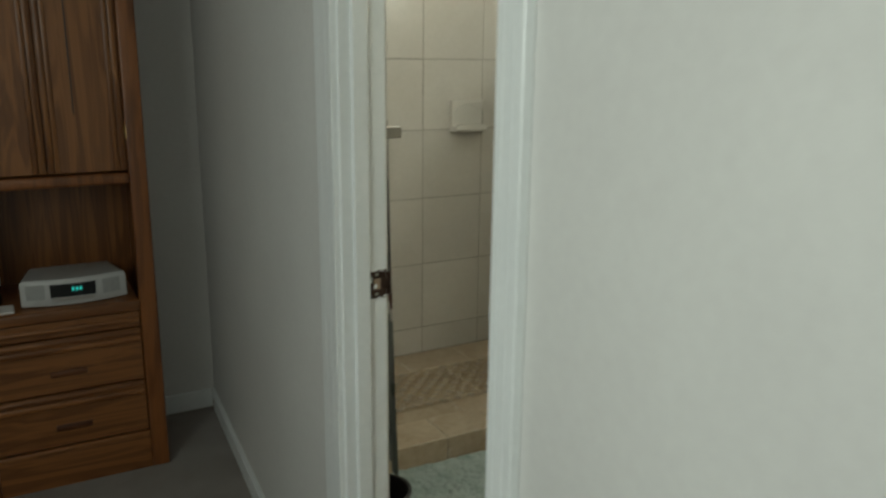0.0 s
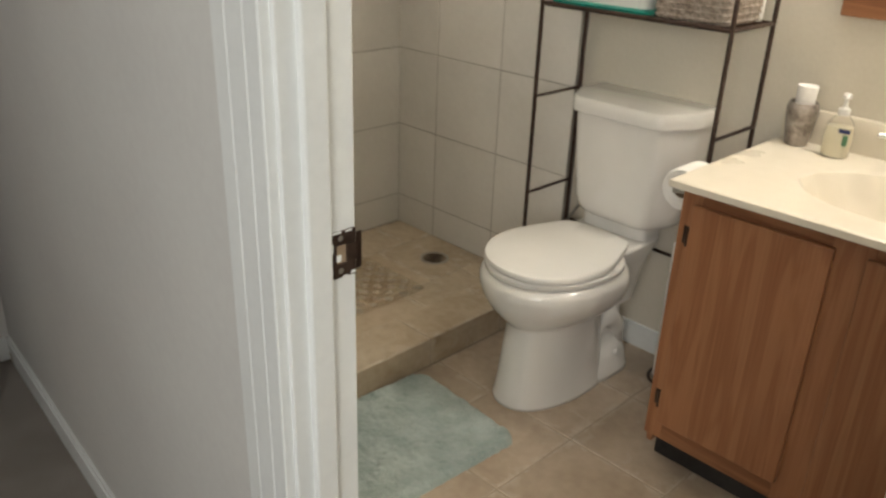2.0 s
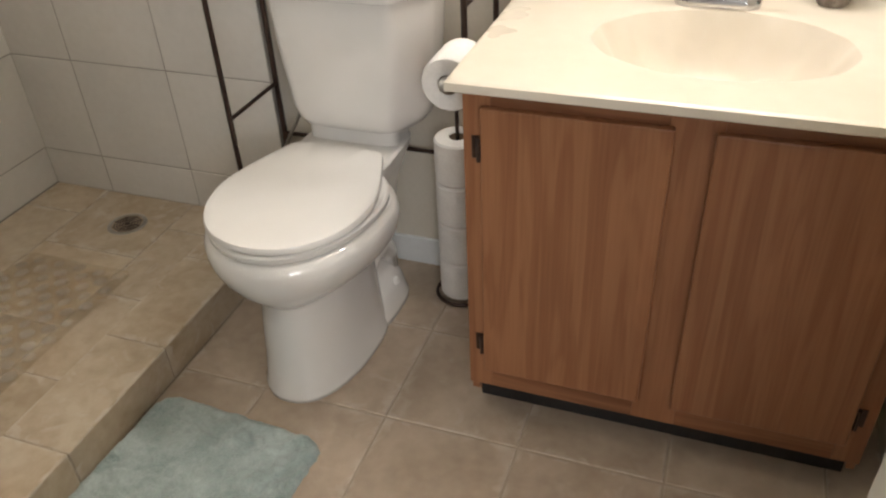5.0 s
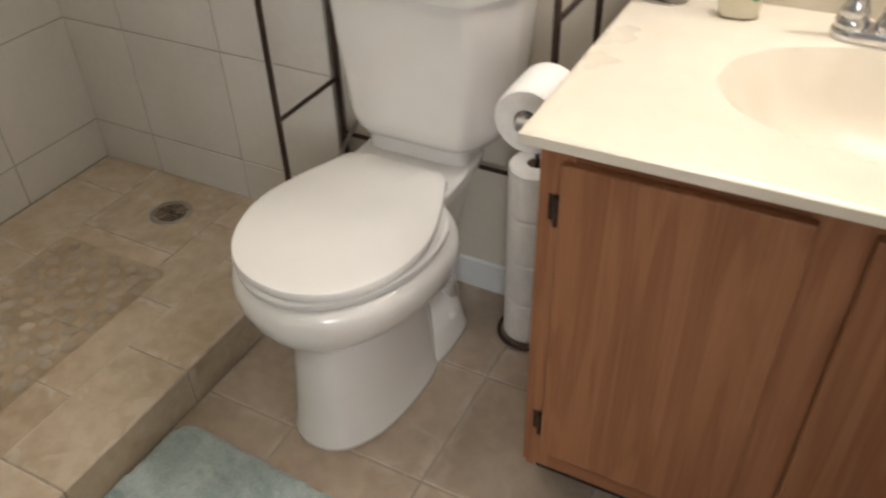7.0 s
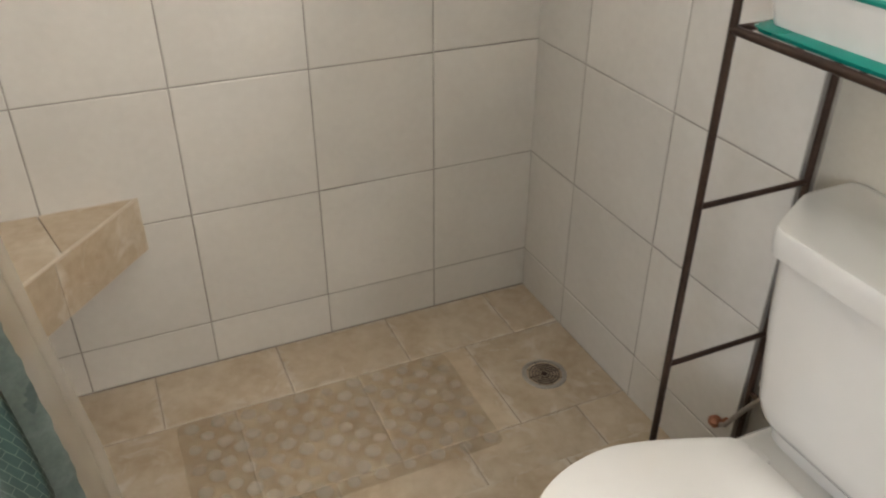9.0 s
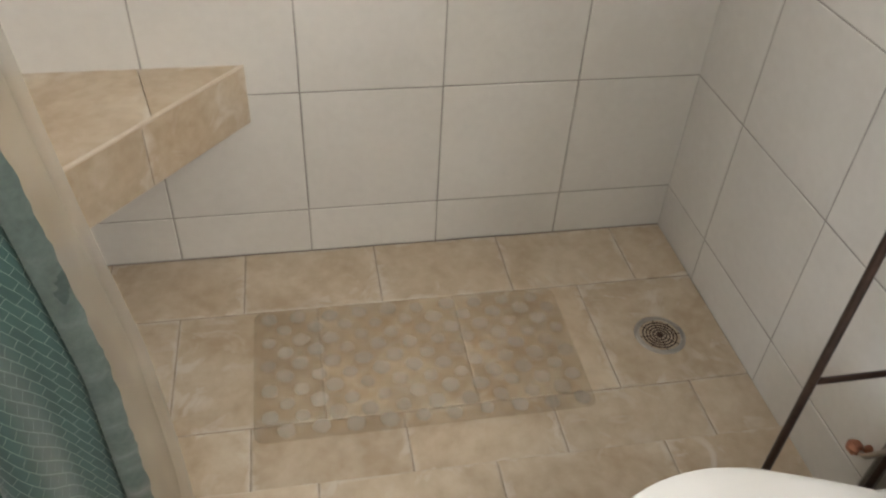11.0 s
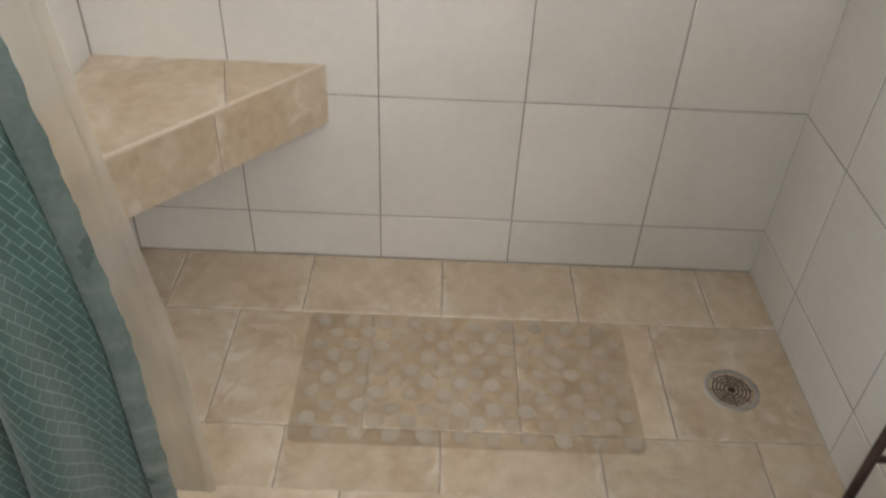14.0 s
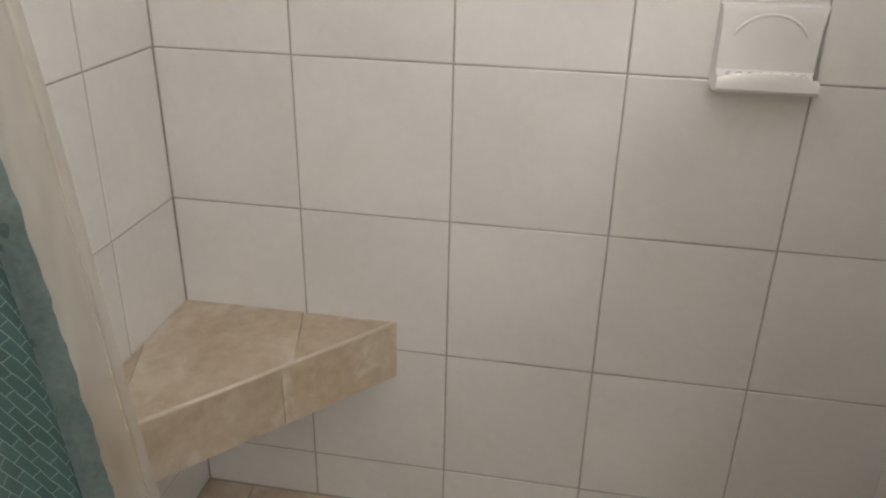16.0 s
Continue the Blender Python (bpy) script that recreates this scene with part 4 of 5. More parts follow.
def vanity():
    x0, x1, yf, yb = 1.549, 2.325, 1.030, 1.540
    t = thing("vanity_cabinet", (0, 0, 0), "oak veneer vanity cabinet with two plain overlay doors", "cabinet")
    part("side_panel", box(x0, x0 + 0.016, yf + 0.018, yb, 0.105, 0.841, 0.001), "vanity", t)
    part("side_panel", box(x1 - 0.016, x1, yf + 0.018, yb, 0.105, 0.841, 0.001), "vanity", t)
    part("back_panel", box(x0 + 0.016, x1 - 0.016, yb - 0.008, yb, 0.105, 0.841), "vanity", t)
    part("bottom_panel", box(x0 + 0.016, x1 - 0.016, yf + 0.018, yb - 0.008, 0.139, 0.153), "vanity", t)
    for name, a, b in (("stile", x0, x0 + 0.05), ("stile", 1.895, 1.980), ("stile", x1 - 0.05, x1)):
        part(name, box(a, b, yf, yf + 0.0175, 0.139, 0.841, 0.0015), "vanity", t)
    for z0, z1 in ((0.139, 0.205), (0.786, 0.841)):
        part("rail", box(x0 + 0.05, 1.895, yf + 0.0005, yf + 0.017, z0, z1, 0.001), "vanity_across", t)
        part("rail", box(1.980, x1 - 0.05, yf + 0.0005, yf + 0.017, z0, z1, 0.001), "vanity_across", t)
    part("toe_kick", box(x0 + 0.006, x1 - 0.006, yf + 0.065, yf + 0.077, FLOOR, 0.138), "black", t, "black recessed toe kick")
    part("toe_side", box(x0, x0 + 0.016, yf + 0.077, yb, FLOOR, 0.105), "vanity", t)
    for a, b, hx in ((1.585, 1.905, 1.585), (1.968, 2.287, 2.287)):
        d = part("door", box(a, b, yf - 0.018, yf - 0.001, 0.196, 0.800, 0.0035), "vanity", t)
        for z in (0.262, 0.718):
            hs = 1 if hx > 1.9 else -1
            bm = tube([(hx + hs * 0.005, yf - 0.010, z - 0.024), (hx + hs * 0.005, yf - 0.010, z + 0.024)], 0.0045, 10)
            box(min(hx + hs * 0.004, hx + hs * 0.020), max(hx + hs * 0.004, hx + hs * 0.020), yf - 0.0025, yf - 0.0005, z - 0.022, z + 0.022, 0.0005, 1, bm)
            part("hinge", bm, "bronze", d, "tarnished overlay hinge", True)

    # worktop with its moulded bowl
    t = thing("sink_counter", (0, 0, 0), "cream cultured marble vanity top with moulded shell basin", "countertop")
    cx, cy, z = 1.950, 1.240, 0.862
    X0, X1, Y0, Y1 = 1.540, 2.336, 0.974, 1.543
    n = 96

    def rect(zz, grow=0.0):
        out = []
        for i in range(n):
            a = 2 * math.pi * i / n
            c, s_ = math.cos(a), math.sin(a)
            k = min(((X1 - cx) if c > 0 else (cx - X0)) / max(abs(c), 1e-6), ((Y1 - cy) if s_ > 0 else (cy - Y0)) / max(abs(s_), 1e-6))
            out.append([cx + c * k, cy + s_ * k, zz])
        # the nearest points go into the true corners
        for qx, qy in ((X0, Y0), (X1, Y0), (X1, Y1), (X0, Y1)):
            j = min(range(n), key=lambda i: (out[i][0] - qx) ** 2 + (out[i][1] - qy) ** 2)
            out[j] = [qx, qy, zz]
        kx, ky = 1 + 2 * grow / (X1 - X0), 1 + 2 * grow / (Y1 - Y0)
        mx, my = (X0 + X1) / 2, (Y0 + Y1) / 2
        return [(mx + (x - mx) * kx, my + (y - my) * ky, zz) for x, y, zz in out]

    def oval(k, zz, scallop=0.0):
        out = []
        for i in range(n):
            a = 2 * math.pi * i / n
            s_ = 1 - scallop * abs(math.sin(6.5 * a + 0.6)) ** 3
            out.append((cx + 0.222 * k * s_ * math.cos(a), cy + (0.172 if math.sin(a) > 0 else 0.160) * k * s_ * math.sin(a), zz))
        return out
    rings = [oval(1.06, 0.8425), rect(0.8425), rect(0.8445, 0.002), rect(0.859, 0.002), rect(z, -0.003), rect(z + 0.0002, -0.007), oval(1.14, z + 0.0002), oval(1.06, z), oval(1.03, z - 0.0004), oval(1.0, z - 0.002, 0.012), oval(0.955, z - 0.018, 0.035), oval(0.88, z - 0.050, 0.045), oval(0.76, z - 0.085, 0.04), oval(0.55, z - 0.115, 0.02), oval(0.28, z - 0.128), oval(0.08, z - 0.132)]
    top = part("slab", loft(rings, caps=False), "marble", t, smooth=True)
    part("underside", lathe([(0.0, -0.138), (0.06, -0.137)], 24, (cx, cy, z), caps=False), "marble", t)
    part("backsplash", box(X0, X1, 1.523, 1.5435, z - 0.002, z + 0.088, 0.004), "marble", t, smooth=True)
    part("pop_up_drain", lathe([(0.024, -0.131), (0.024, -0.128), (0.018, -0.125), (0.0, -0.124)], 24, (cx, cy, z)), "chrome", t, "chrome basin drain", True)


def faucet():
    t = thing("faucet", (1.930, 1.440, 0.862), "polished chrome two-lever bathroom faucet on the vanity top", "faucet")

    def stadium(w, r, z, k=1.0):
        pts = []
        for s_ in (1, -1):
            for i in range(13):
                a = radians(-90 + 15 * i) if s_ > 0 else radians(90 + 15 * i)
                pts.append((s_ * w + r * k * math.cos(a), r * k * math.sin(a), z))
        return pts
    part("base_plate", loft([stadium(0.052, 0.027, 0), stadium(0.052, 0.028, 0.004), stadium(0.052, 0.028, 0.012), stadium(0.051, 0.025, 0.018), stadium(0.05, 0.02, 0.020)]), "chrome", t, smooth=True)
    for s_ in (-1, 1):
        h = part("handle", lathe([(0.024, 0.015), (0.0245, 0.026), (0.020, 0.034), (0.0215, 0.040), (0.017, 0.052), (0.013, 0.066), (0.014, 0.076), (0.011, 0.083), (0.0, 0.086)], 24, (s_ * 0.0525, 0, 0)), "chrome", t, smooth=True)
        part("lever", tube([(s_ * 0.0525, 0.0, 0.076), (s_ * 0.072, -0.005, 0.081), (s_ * 0.098, -0.010, 0.083), (s_ * 0.118, -0.013, 0.082), (s_ * 0.122, -0.0135, 0.082)], [0.0075, 0.0055, 0.0055, 0.0075, 0.004], 12), "chrome", t, smooth=True)
    part("spout_base", lathe([(0.022, 0.015), (0.023, 0.028), (0.018, 0.038), (0.016, 0.055), (0.0135, 0.075)], 24), "chrome", t, smooth=True)
    pts = [(0, 0, 0.06), (0, 0, 0.10)] + [(0, -0.045 + 0.045 * math.cos(radians(a)), 0.115 + 0.045 * math.sin(radians(a))) for a in range(0, 151, 15)] + [(0, -0.092, 0.118)]
    part("spout", tube(pts, [0.0125] * 2 + [0.0115] * 11 + [0.0135], 16), "chrome", t, smooth=True)


def counter_things():
    z = 0.8622
    prof = [(0.026, 0), (0.029, 0.004), (0.031, 0.02), (0.038, 0.07), (0.040, 0.095), (0.037, 0.108), (0.0335, 0.112), (0.031, 0.108), (0.031, 0.03)]
    t = thing("tumbler", (1.600, 1.487, z), "hammered grey pewter tumbler beside the basin", "cup", "vanity set")
    part("body", lathe(prof, 32), "pewter", t, smooth=True)
    t = thing("paper_cups", (1.602, 1.487, z + 0.04), "stack of white paper cups standing in the tumbler", "paper cup")
    part("cup", lathe([(0.020, 0), (0.0245, 0.085), (0.026, 0.112), (0.0255, 0.114), (0.024, 0.112)], 28), "paper", t, smooth=True)
    t = thing("toothbrush_holder", (2.135, 1.487, z), "hammered grey pewter toothbrush holder beside the basin", "cup", "vanity set")
    part("body", lathe(prof[:6] + [(0.030, 0.111), (0.012, 0.110), (0.011, 0.05)], 32), "pewter", t, smooth=True)
    t = thing("toothbrush", (2.128, 1.487, z + 0.052), "slim pale teal toothbrush in the holder", "toothbrush")
    part("shaft", tube([(0, 0, 0), (-0.004, 0.001, 0.06), (-0.012, 0.003, 0.14)], [0.004, 0.005, 0.0035], 8), "mint", t, smooth=True)
    part("bristles", box(-0.019, -0.010, -0.005, 0.007, 0.115, 0.14, 0.001), "white_plastic", t)
    t = thing("toothbrush", (2.142, 1.490, z + 0.052), "slim pink toothbrush in the holder", "toothbrush")
    part("shaft", tube([(0, 0, 0), (0.008, 0.002, 0.06), (0.02, 0.006, 0.125)], [0.004, 0.005, 0.0035], 8), "pink", t, smooth=True)
    part("bristles", box(0.018, 0.027, 0.0, 0.012, 0.10, 0.125, 0.001), "white_plastic", t)
    # hand soap
    t = thing("soap_bottle", (1.712, 1.455, z), "clear pump bottle of cream hand soap on the vanity top", "soap dispenser", turn=8)

    def ring(w, d, zz):
        return [(w * math.copysign(abs(math.cos(a)) ** 0.7, math.cos(a)), d * math.copysign(abs(math.sin(a)) ** 0.7, math.sin(a)), zz) for a in [2 * math.pi * i / 32 for i in range(32)]]
    part("liquid", loft([ring(0.028, 0.018, 0.002), ring(0.031, 0.020, 0.008), ring(0.033, 0.0215, 0.05), ring(0.030, 0.020, 0.078)]), "cream_soap", t, "cream liquid soap", True)
    part("bottle", loft([ring(0.029, 0.019, 0.0), ring(0.0325, 0.0215, 0.006), ring(0.0345, 0.023, 0.05), ring(0.031, 0.021, 0.084), ring(0.018, 0.014, 0.102), ring(0.0125, 0.0125, 0.108)]), "clear", t, smooth=True)
    part("label_mark", box(0.003, 0.029, -0.0245, -0.0238, 0.066, 0.076), "blue", t, "dark blue label band")
    part("label_leaf", box(0.016, 0.027, -0.0243, -0.0236, 0.035, 0.062, 0.003), "leaf_green", t, "green leaf shape on label")
    part("pump", lathe([(0.014, 0.106), (0.0145, 0.122), (0.006, 0.126), (0.0045, 0.145), (0.010, 0.147), (0.0105, 0.155), (0.007, 0.159)], 20), "white_plastic", t, smooth=True)
    part("nozzle", tube([(0, 0, 0.152), (0.004, -0.018, 0.153), (0.006, -0.032, 0.149)], [0.006, 0.0055, 0.004], 10), "white_plastic", t, smooth=True)
    # mouthwash
    t = thing("mouthwash_bottle", (2.283, 1.470, z), "teal mouthwash bottle with a white label on the vanity top", "bottle", turn=-10)
    part("body", loft([ring(0.040, 0.026, 0.0), ring(0.046, 0.031, 0.006), ring(0.047, 0.032, 0.10), ring(0.043, 0.029, 0.13), ring(0.020, 0.018, 0.158), ring(0.016, 0.016, 0.166)]), "teal_liquid", t, smooth=True)
    part("label", loft([ring(0.0476, 0.0326, 0.035), ring(0.0478, 0.0328, 0.10)], caps=False), "white_plastic", t, "white paper label", True)
    part("label_patch", loft([ring(0.0479, 0.0329, 0.055), ring(0.0481, 0.0331, 0.100)], caps=False), "blue_label", t, "blue upper half of label", True)
    part("cap", lathe([(0.0175, 0.163), (0.0175, 0.195), (0.015, 0.198)], 20), "white_plastic", t, smooth=True)


def paper_roll(height=0.102, r=0.056, core=0.020):
    return lathe([(core, 0.0), (r - 0.004, 0.0), (r, 0.005), (r + 0.0005, height * 0.5), (r, height - 0.005), (r - 0.004, height), (core, height), (core, 0.0)], 40, caps=False)


def toilet_paper():
    t = thing("toilet_paper_holder", (1.549, 1.175, 0.792), "chrome toilet paper holder on the vanity's side", "paper holder")
    for y in (-0.068, 0.068):
        part("bracket", tube([(0.0, y, 0.0), (-0.03, y, 0.0), (-0.066, y, -0.002)], [0.012, 0.006, 0.011], 12), "steel", t, smooth=True)
    part("spindle", tube([(-0.062, -0.066, 0), (-0.062, 0.066, 0)], 0.010, 12), "steel", t, smooth=True)
    t = thing("toilet_roll", (1.490, 1.226, 0.784), "full white toilet paper roll on the holder", "toilet roll")
    part("paper", paper_roll(0.102, 0.054), "paper", t, smooth=True, where=pose(0, 0, 0, 90, 0, 0))
    part("core", lathe([(0.0195, 0.001), (0.0195, 0.101)], 28, caps=False), "card", t, "cardboard core", True, where=pose(0, 0, 0, 90, 0, 0))
    t = thing("spare_roll_stand", (1.393, 1.442, FLOOR), "dark wire floor stand for spare toilet rolls", "roll stand")
    ring = [(0.068 * math.cos(radians(a)), 0.068 * math.sin(radians(a)), 0.006) for a in range(0, 361, 12)]
    part("base_ring", tube(ring, 0.0045, 8), "bronze", t, smooth=True)
    part("base_bar", tube([(-0.068, 0, 0.006), (0.068, 0, 0.006)], 0.0035, 8), "bronze", t, smooth=True)
    part("post", tube([(0, 0, 0.006), (0, 0, 0.53)] + [(0.012 - 0.012 * math.cos(radians(a)), 0, 0.53 + 0.016 * math.sin(radians(a))) for a in range(20, 200, 20)], 0.0045, 8), "bronze", t, smooth=True)
    for k in range(4):
        a = thing("spare_toilet_roll", (1.393, 1.442, FLOOR + 0.012 + 0.1145 * k), "spare white toilet paper roll stacked on the stand", "toilet roll", "spare rolls")
        part("paper", paper_roll(0.113, 0.057), "paper", a, smooth=True)
        part("core", lathe([(0.0195, 0.001), (0.0195, 0.112)], 28, caps=False), "card", a, "cardboard core", True)


def framed_mirror():
    t = thing("framed_mirror", (0, 0, 0), "wall mirror in a plain light wooden frame above the vanity", "mirror")
    x0, x1, z0, z1, y0, y1 = 1.625, 2.265, 1.19, 1.83, NORTH - 0.028, NORTH - 0.001
    part("frame_bottom", box(x0, x1, y0, y1, z0, z0 + 0.05, 0.004), "vanity_across", t)
    part("frame_top", box(x0, x1, y0, y1, z1 - 0.05, z1, 0.004), "vanity_across", t)
    part("frame_side", box(x0, x0 + 0.05, y0 + 0.001, y1, z0 + 0.05, z1 - 0.05, 0.003), "vanity", t)
    part("frame_side", box(x1 - 0.05, x1, y0 + 0.001, y1, z0 + 0.05, z1 - 0.05, 0.003), "vanity", t)
    part("glass", box(x0 + 0.045, x1 - 0.045, y0 + 0.012, y1 - 0.002, z0 + 0.045, z1 - 0.045), "mirror", t, "silvered mirror glass")


def bath_mat():
    t = thing("bath_mat", (1.045, 0.565, FLOOR), "pale aqua tufted bath mat on the tiled floor", "bath mat", turn=-3)
    bm = bmesh.new()
    nx, ny, w, d = 88, 120, 0.218, 0.295
    grid = []
    for j in range(ny + 1):
        row = []
        for i in range(nx + 1):
            u, v = -1 + 2 * i / nx, -1 + 2 * j / ny
            x, y = u * w, v * d
            cxm, cym = max(0.0, abs(x) - (w - 0.05)), max(0.0, abs(y) - (d - 0.05))
            rim = 0.05 - math.hypot(cxm, cym) + 0.006 * noise.noise((x * 45, y * 45, 5)) if cxm > 0 and cym > 0 else min((1 - abs(u)) * w, (1 - abs(v)) * d)
            edge = max(0.0, min(1.0, rim / 0.016))
            # sculpted leafy waves over short pile
            lobes = math.sin(24 * y + 5 * math.sin(17 * x)) * math.sin(27 * x + 4 * math.sin(13 * y))
            z = (0.004 if edge > 0 else -0.02) + math.sqrt(max(edge, 0)) * (0.013 + 0.0035 * lobes + 0.0065 * noise.noise((x * 60, y * 60, 0)) + 0.005 * noise.noise((x * 210, y * 210, 3)))
            ragged = 0.003 * noise.noise((x * 60, y * 60, 7))
            row.append(bm.verts.new((x + ragged * (1 if edge < 0.4 else 0), y + ragged * (1 if edge < 0.4 else 0), z)))
        grid.append(row)
    for j in range(ny):
        for i in range(nx):
            bm.faces.new((grid[j][i], grid[j][i + 1], grid[j + 1][i + 1], grid[j + 1][i]))
    part("tufted_top", bm, "mat", t, smooth="all")
    part("backing", box(-w + 0.03, w - 0.03, -d + 0.03, d - 0.03, 0.0, 0.0035, 0.001), "mat_back", t)


def pleated(name, x, y_of, z0, z1, amp, waves, mat, parent, label="", width=0.7, n=120, m=30, phase=0.0, flare=0.0, drop=0.0, end_x=None):
    bm = bmesh.new()
    rows = []
    for k in range(m + 1):
        f = k / m
        a, b = y_of(f)
        row = []
        for i in range(n + 1):
            u = i / n
            away = max(0.0, min(1.0, (0.86 - u) / 0.36))
            away = away * away * (3 - 2 * away)
            tail = max(0.0, (u - 0.90) / 0.10) if end_x else 0.0
            z = z1 + (z0 - drop * away - z1) * f
            s_ = math.sin(2 * math.pi * waves * u + phase + 0.5 * math.sin(3 * f + 5 * u))
            depth = x + flare * away * f ** 1.5 + amp * (0.65 + 0.35 * f) * s_ + 0.008 * math.sin(2.2 * f + 7 * u)
            depth += ((end_x or depth) - depth) * tail
            row.append(bm.verts.new((depth, a + (b - a) * u + 0.010 * (1 - tail) * math.cos(2 * math.pi * waves * u * 2 + phase), z)))
        rows.append(row)
    for p, q in zip(rows, rows[1:]):
        for i in range(n):
            bm.faces.new((p[i], p[i + 1], q[i + 1], q[i]))
    uv = bm.loops.layers.uv.new("along")
    place = {v: (i / n * width, k / m * (z1 - z0)) for k, row in enumerate(rows) for i, v in enumerate(row)}
    for f in bm.faces:
        for lp in f.loops:
            lp[uv].uv = place[lp.vert]
    return part(name, bm, mat, parent, label, "all")


def edge_at(z):
    """Where the curtain's leading edge hangs: gathered on the rod, spread below."""
    return 0.332 - 0.075 * max(0.0, (z - 0.55) / 0.7) ** 1.1


def lead(f):
    return edge_at(1.955 - 1.80 * f)


def liner_edge(f):
    z = 1.955 - 1.805 * f
    return edge_at(z) + 0.030 + 0.006 * math.sin(6 * z)


def curtain_border(parent):
    """A satin hem down the leading edge, puckered along its seam and turned a little."""
    bm = bmesh.new()
    rows, m, n = [], 150, 10
    for k in range(m + 1):
        f = k / m
        z = 1.955 - 1.80 * f
        pucker = 0.0022 * math.sin(150 * z + 2 * math.sin(31 * z)) + 0.0018 * math.sin(67 * z)
        e = lead(f)
        row = []
        for i in range(n + 1):
            u = i / n
            row.append(bm.verts.new((0.735 - 0.013 * u + (0.004 + pucker) * math.sin(math.pi * u) + 0.004 * math.sin(5 * z), e - 0.034 * (1 - u) + pucker * u * 0.6, z)))
        rows.append(row)
    for p, q in zip(rows, rows[1:]):
        for i in range(n):
            bm.faces.new((p[i], p[i + 1], q[i + 1], q[i]))
    return part("border", bm, "curtain_border", parent, "grey-green puckered satin border", "all")


def shower_curtain():
    rod = thing("curtain_rod", (0, 0, 0), "thin chrome shower curtain rod high across the shower", "curtain rod")
    part("rod", tube([(0.74, 0.033, 1.98), (0.74, NORTH - 0.035, 1.98)], 0.012, 16), "chrome", rod, smooth=True)
    for y in (0.034, NORTH - 0.034):
        part("flange", lathe([(0.028, -0.004), (0.028, 0.002), (0.018, 0.006)], 24), "chrome", rod, smooth=True, where=pose(0.74, y, 1.98, 90, 0, 0))
    t = thing("shower_curtain", (0, 0, 0), "teal woven shower curtain drawn aside beside the bench", "curtain")
    pleated("cloth", 0.772, lambda f: (0.040, lead(f) - 0.034), 0.155, 1.955, 0.044, 2.25, "curtain", t, phase=4.13, flare=0.125, drop=0.10, end_x=0.705)
    curtain_border(t)
    for k in range(8):
        y = 0.05 + 0.022 * k
        part("ring", tube(arc((0.74, y, 1.965), 0.030, 0, 360, 20, "xz"), 0.002, 6), "chrome", t)
    t = thing("shower_liner", (0, 0, 0), "clear frosted plastic shower liner hanging inside the curtain", "shower liner")
    pleated("hem", 0.676, lambda f: (liner_edge(f) - 0.014, liner_edge(f) + 0.001), 0.150, 1.955, 0.001, 0.5, "liner", t, "doubled clear hem", n=6)
    pleated("sheet", 0.675, lambda f: (0.04, liner_edge(f) - 0.014), 0.150, 1.955, 0.004, 2.0, "liner", t, phase=0.7)


def waste_bin():
    t = thing("waste_bin", (1.262, 0.122, FLOOR), "small black plastic waste bin on the bathroom floor", "waste bin")
    part("body", lathe([(0.070, 0), (0.073, 0.004), (0.086, 0.23), (0.088, 0.235), (0.088, 0.242), (0.082, 0.242), (0.070, 0.012), (0.0, 0.010)], 36, caps=False), "black", t, smooth=True)
    part("rim", lathe([(0.087, 0.232), (0.092, 0.236), (0.092, 0.244), (0.085, 0.246)], 36, caps=False), "black", t, smooth=True)


def hanging_towel():
    t = thing("towel_bar", (0, 0, 0), "short brushed metal towel bar on the wall beside the door", "towel bar")
    part("bar", tube([(1.16, 0.012, 1.345), (1.622, 0.012, 1.345)], 0.008, 12), "steel", t, smooth=True)
    for x in (1.18, 1.612):
        part("post", box(x - 0.011, x + 0.011, BATH_S, 0.020, 1.332, 1.356, 0.003), "steel", t)
    t = thing("hand_towel", (0, 0, 0), "dark patterned towel with pale stripes hanging from the bar", "towel")
    for name, z0, z1, m, label in (("upper_cloth", 0.98, 1.358, "towel_print", "black and white patterned upper cloth"), ("red_band", 0.93, 0.98, "brown", "dark red woven band"), ("pale_band", 0.90, 0.93, "paper", "pale woven band"), ("lower_cloth", 0.50, 0.90, "curtain_border", "grey-green lower cloth")):
        bm = bmesh.new()
        rows = []
        for k in range(9):
            z = z1 + (z0 - z1) * k / 8
            f = (1.358 - z) / 0.8
            rows.append([bm.verts.new((1.27 + 0.29 * i / 24, 0.024 + 0.018 * f + 0.010 * math.sin(i * 0.7 + 1.5 * f), z)) for i in range(25)])
        for a, b in zip(rows, rows[1:]):
            for i in range(24):
                bm.faces.new((a[i], a[i + 1], b[i + 1], b[i]))
        bmesh.ops.solidify(bm, geom=list(bm.faces), thickness=0.008)
        part(name, bm, m, t, label, True)


# ---- bedroom ----


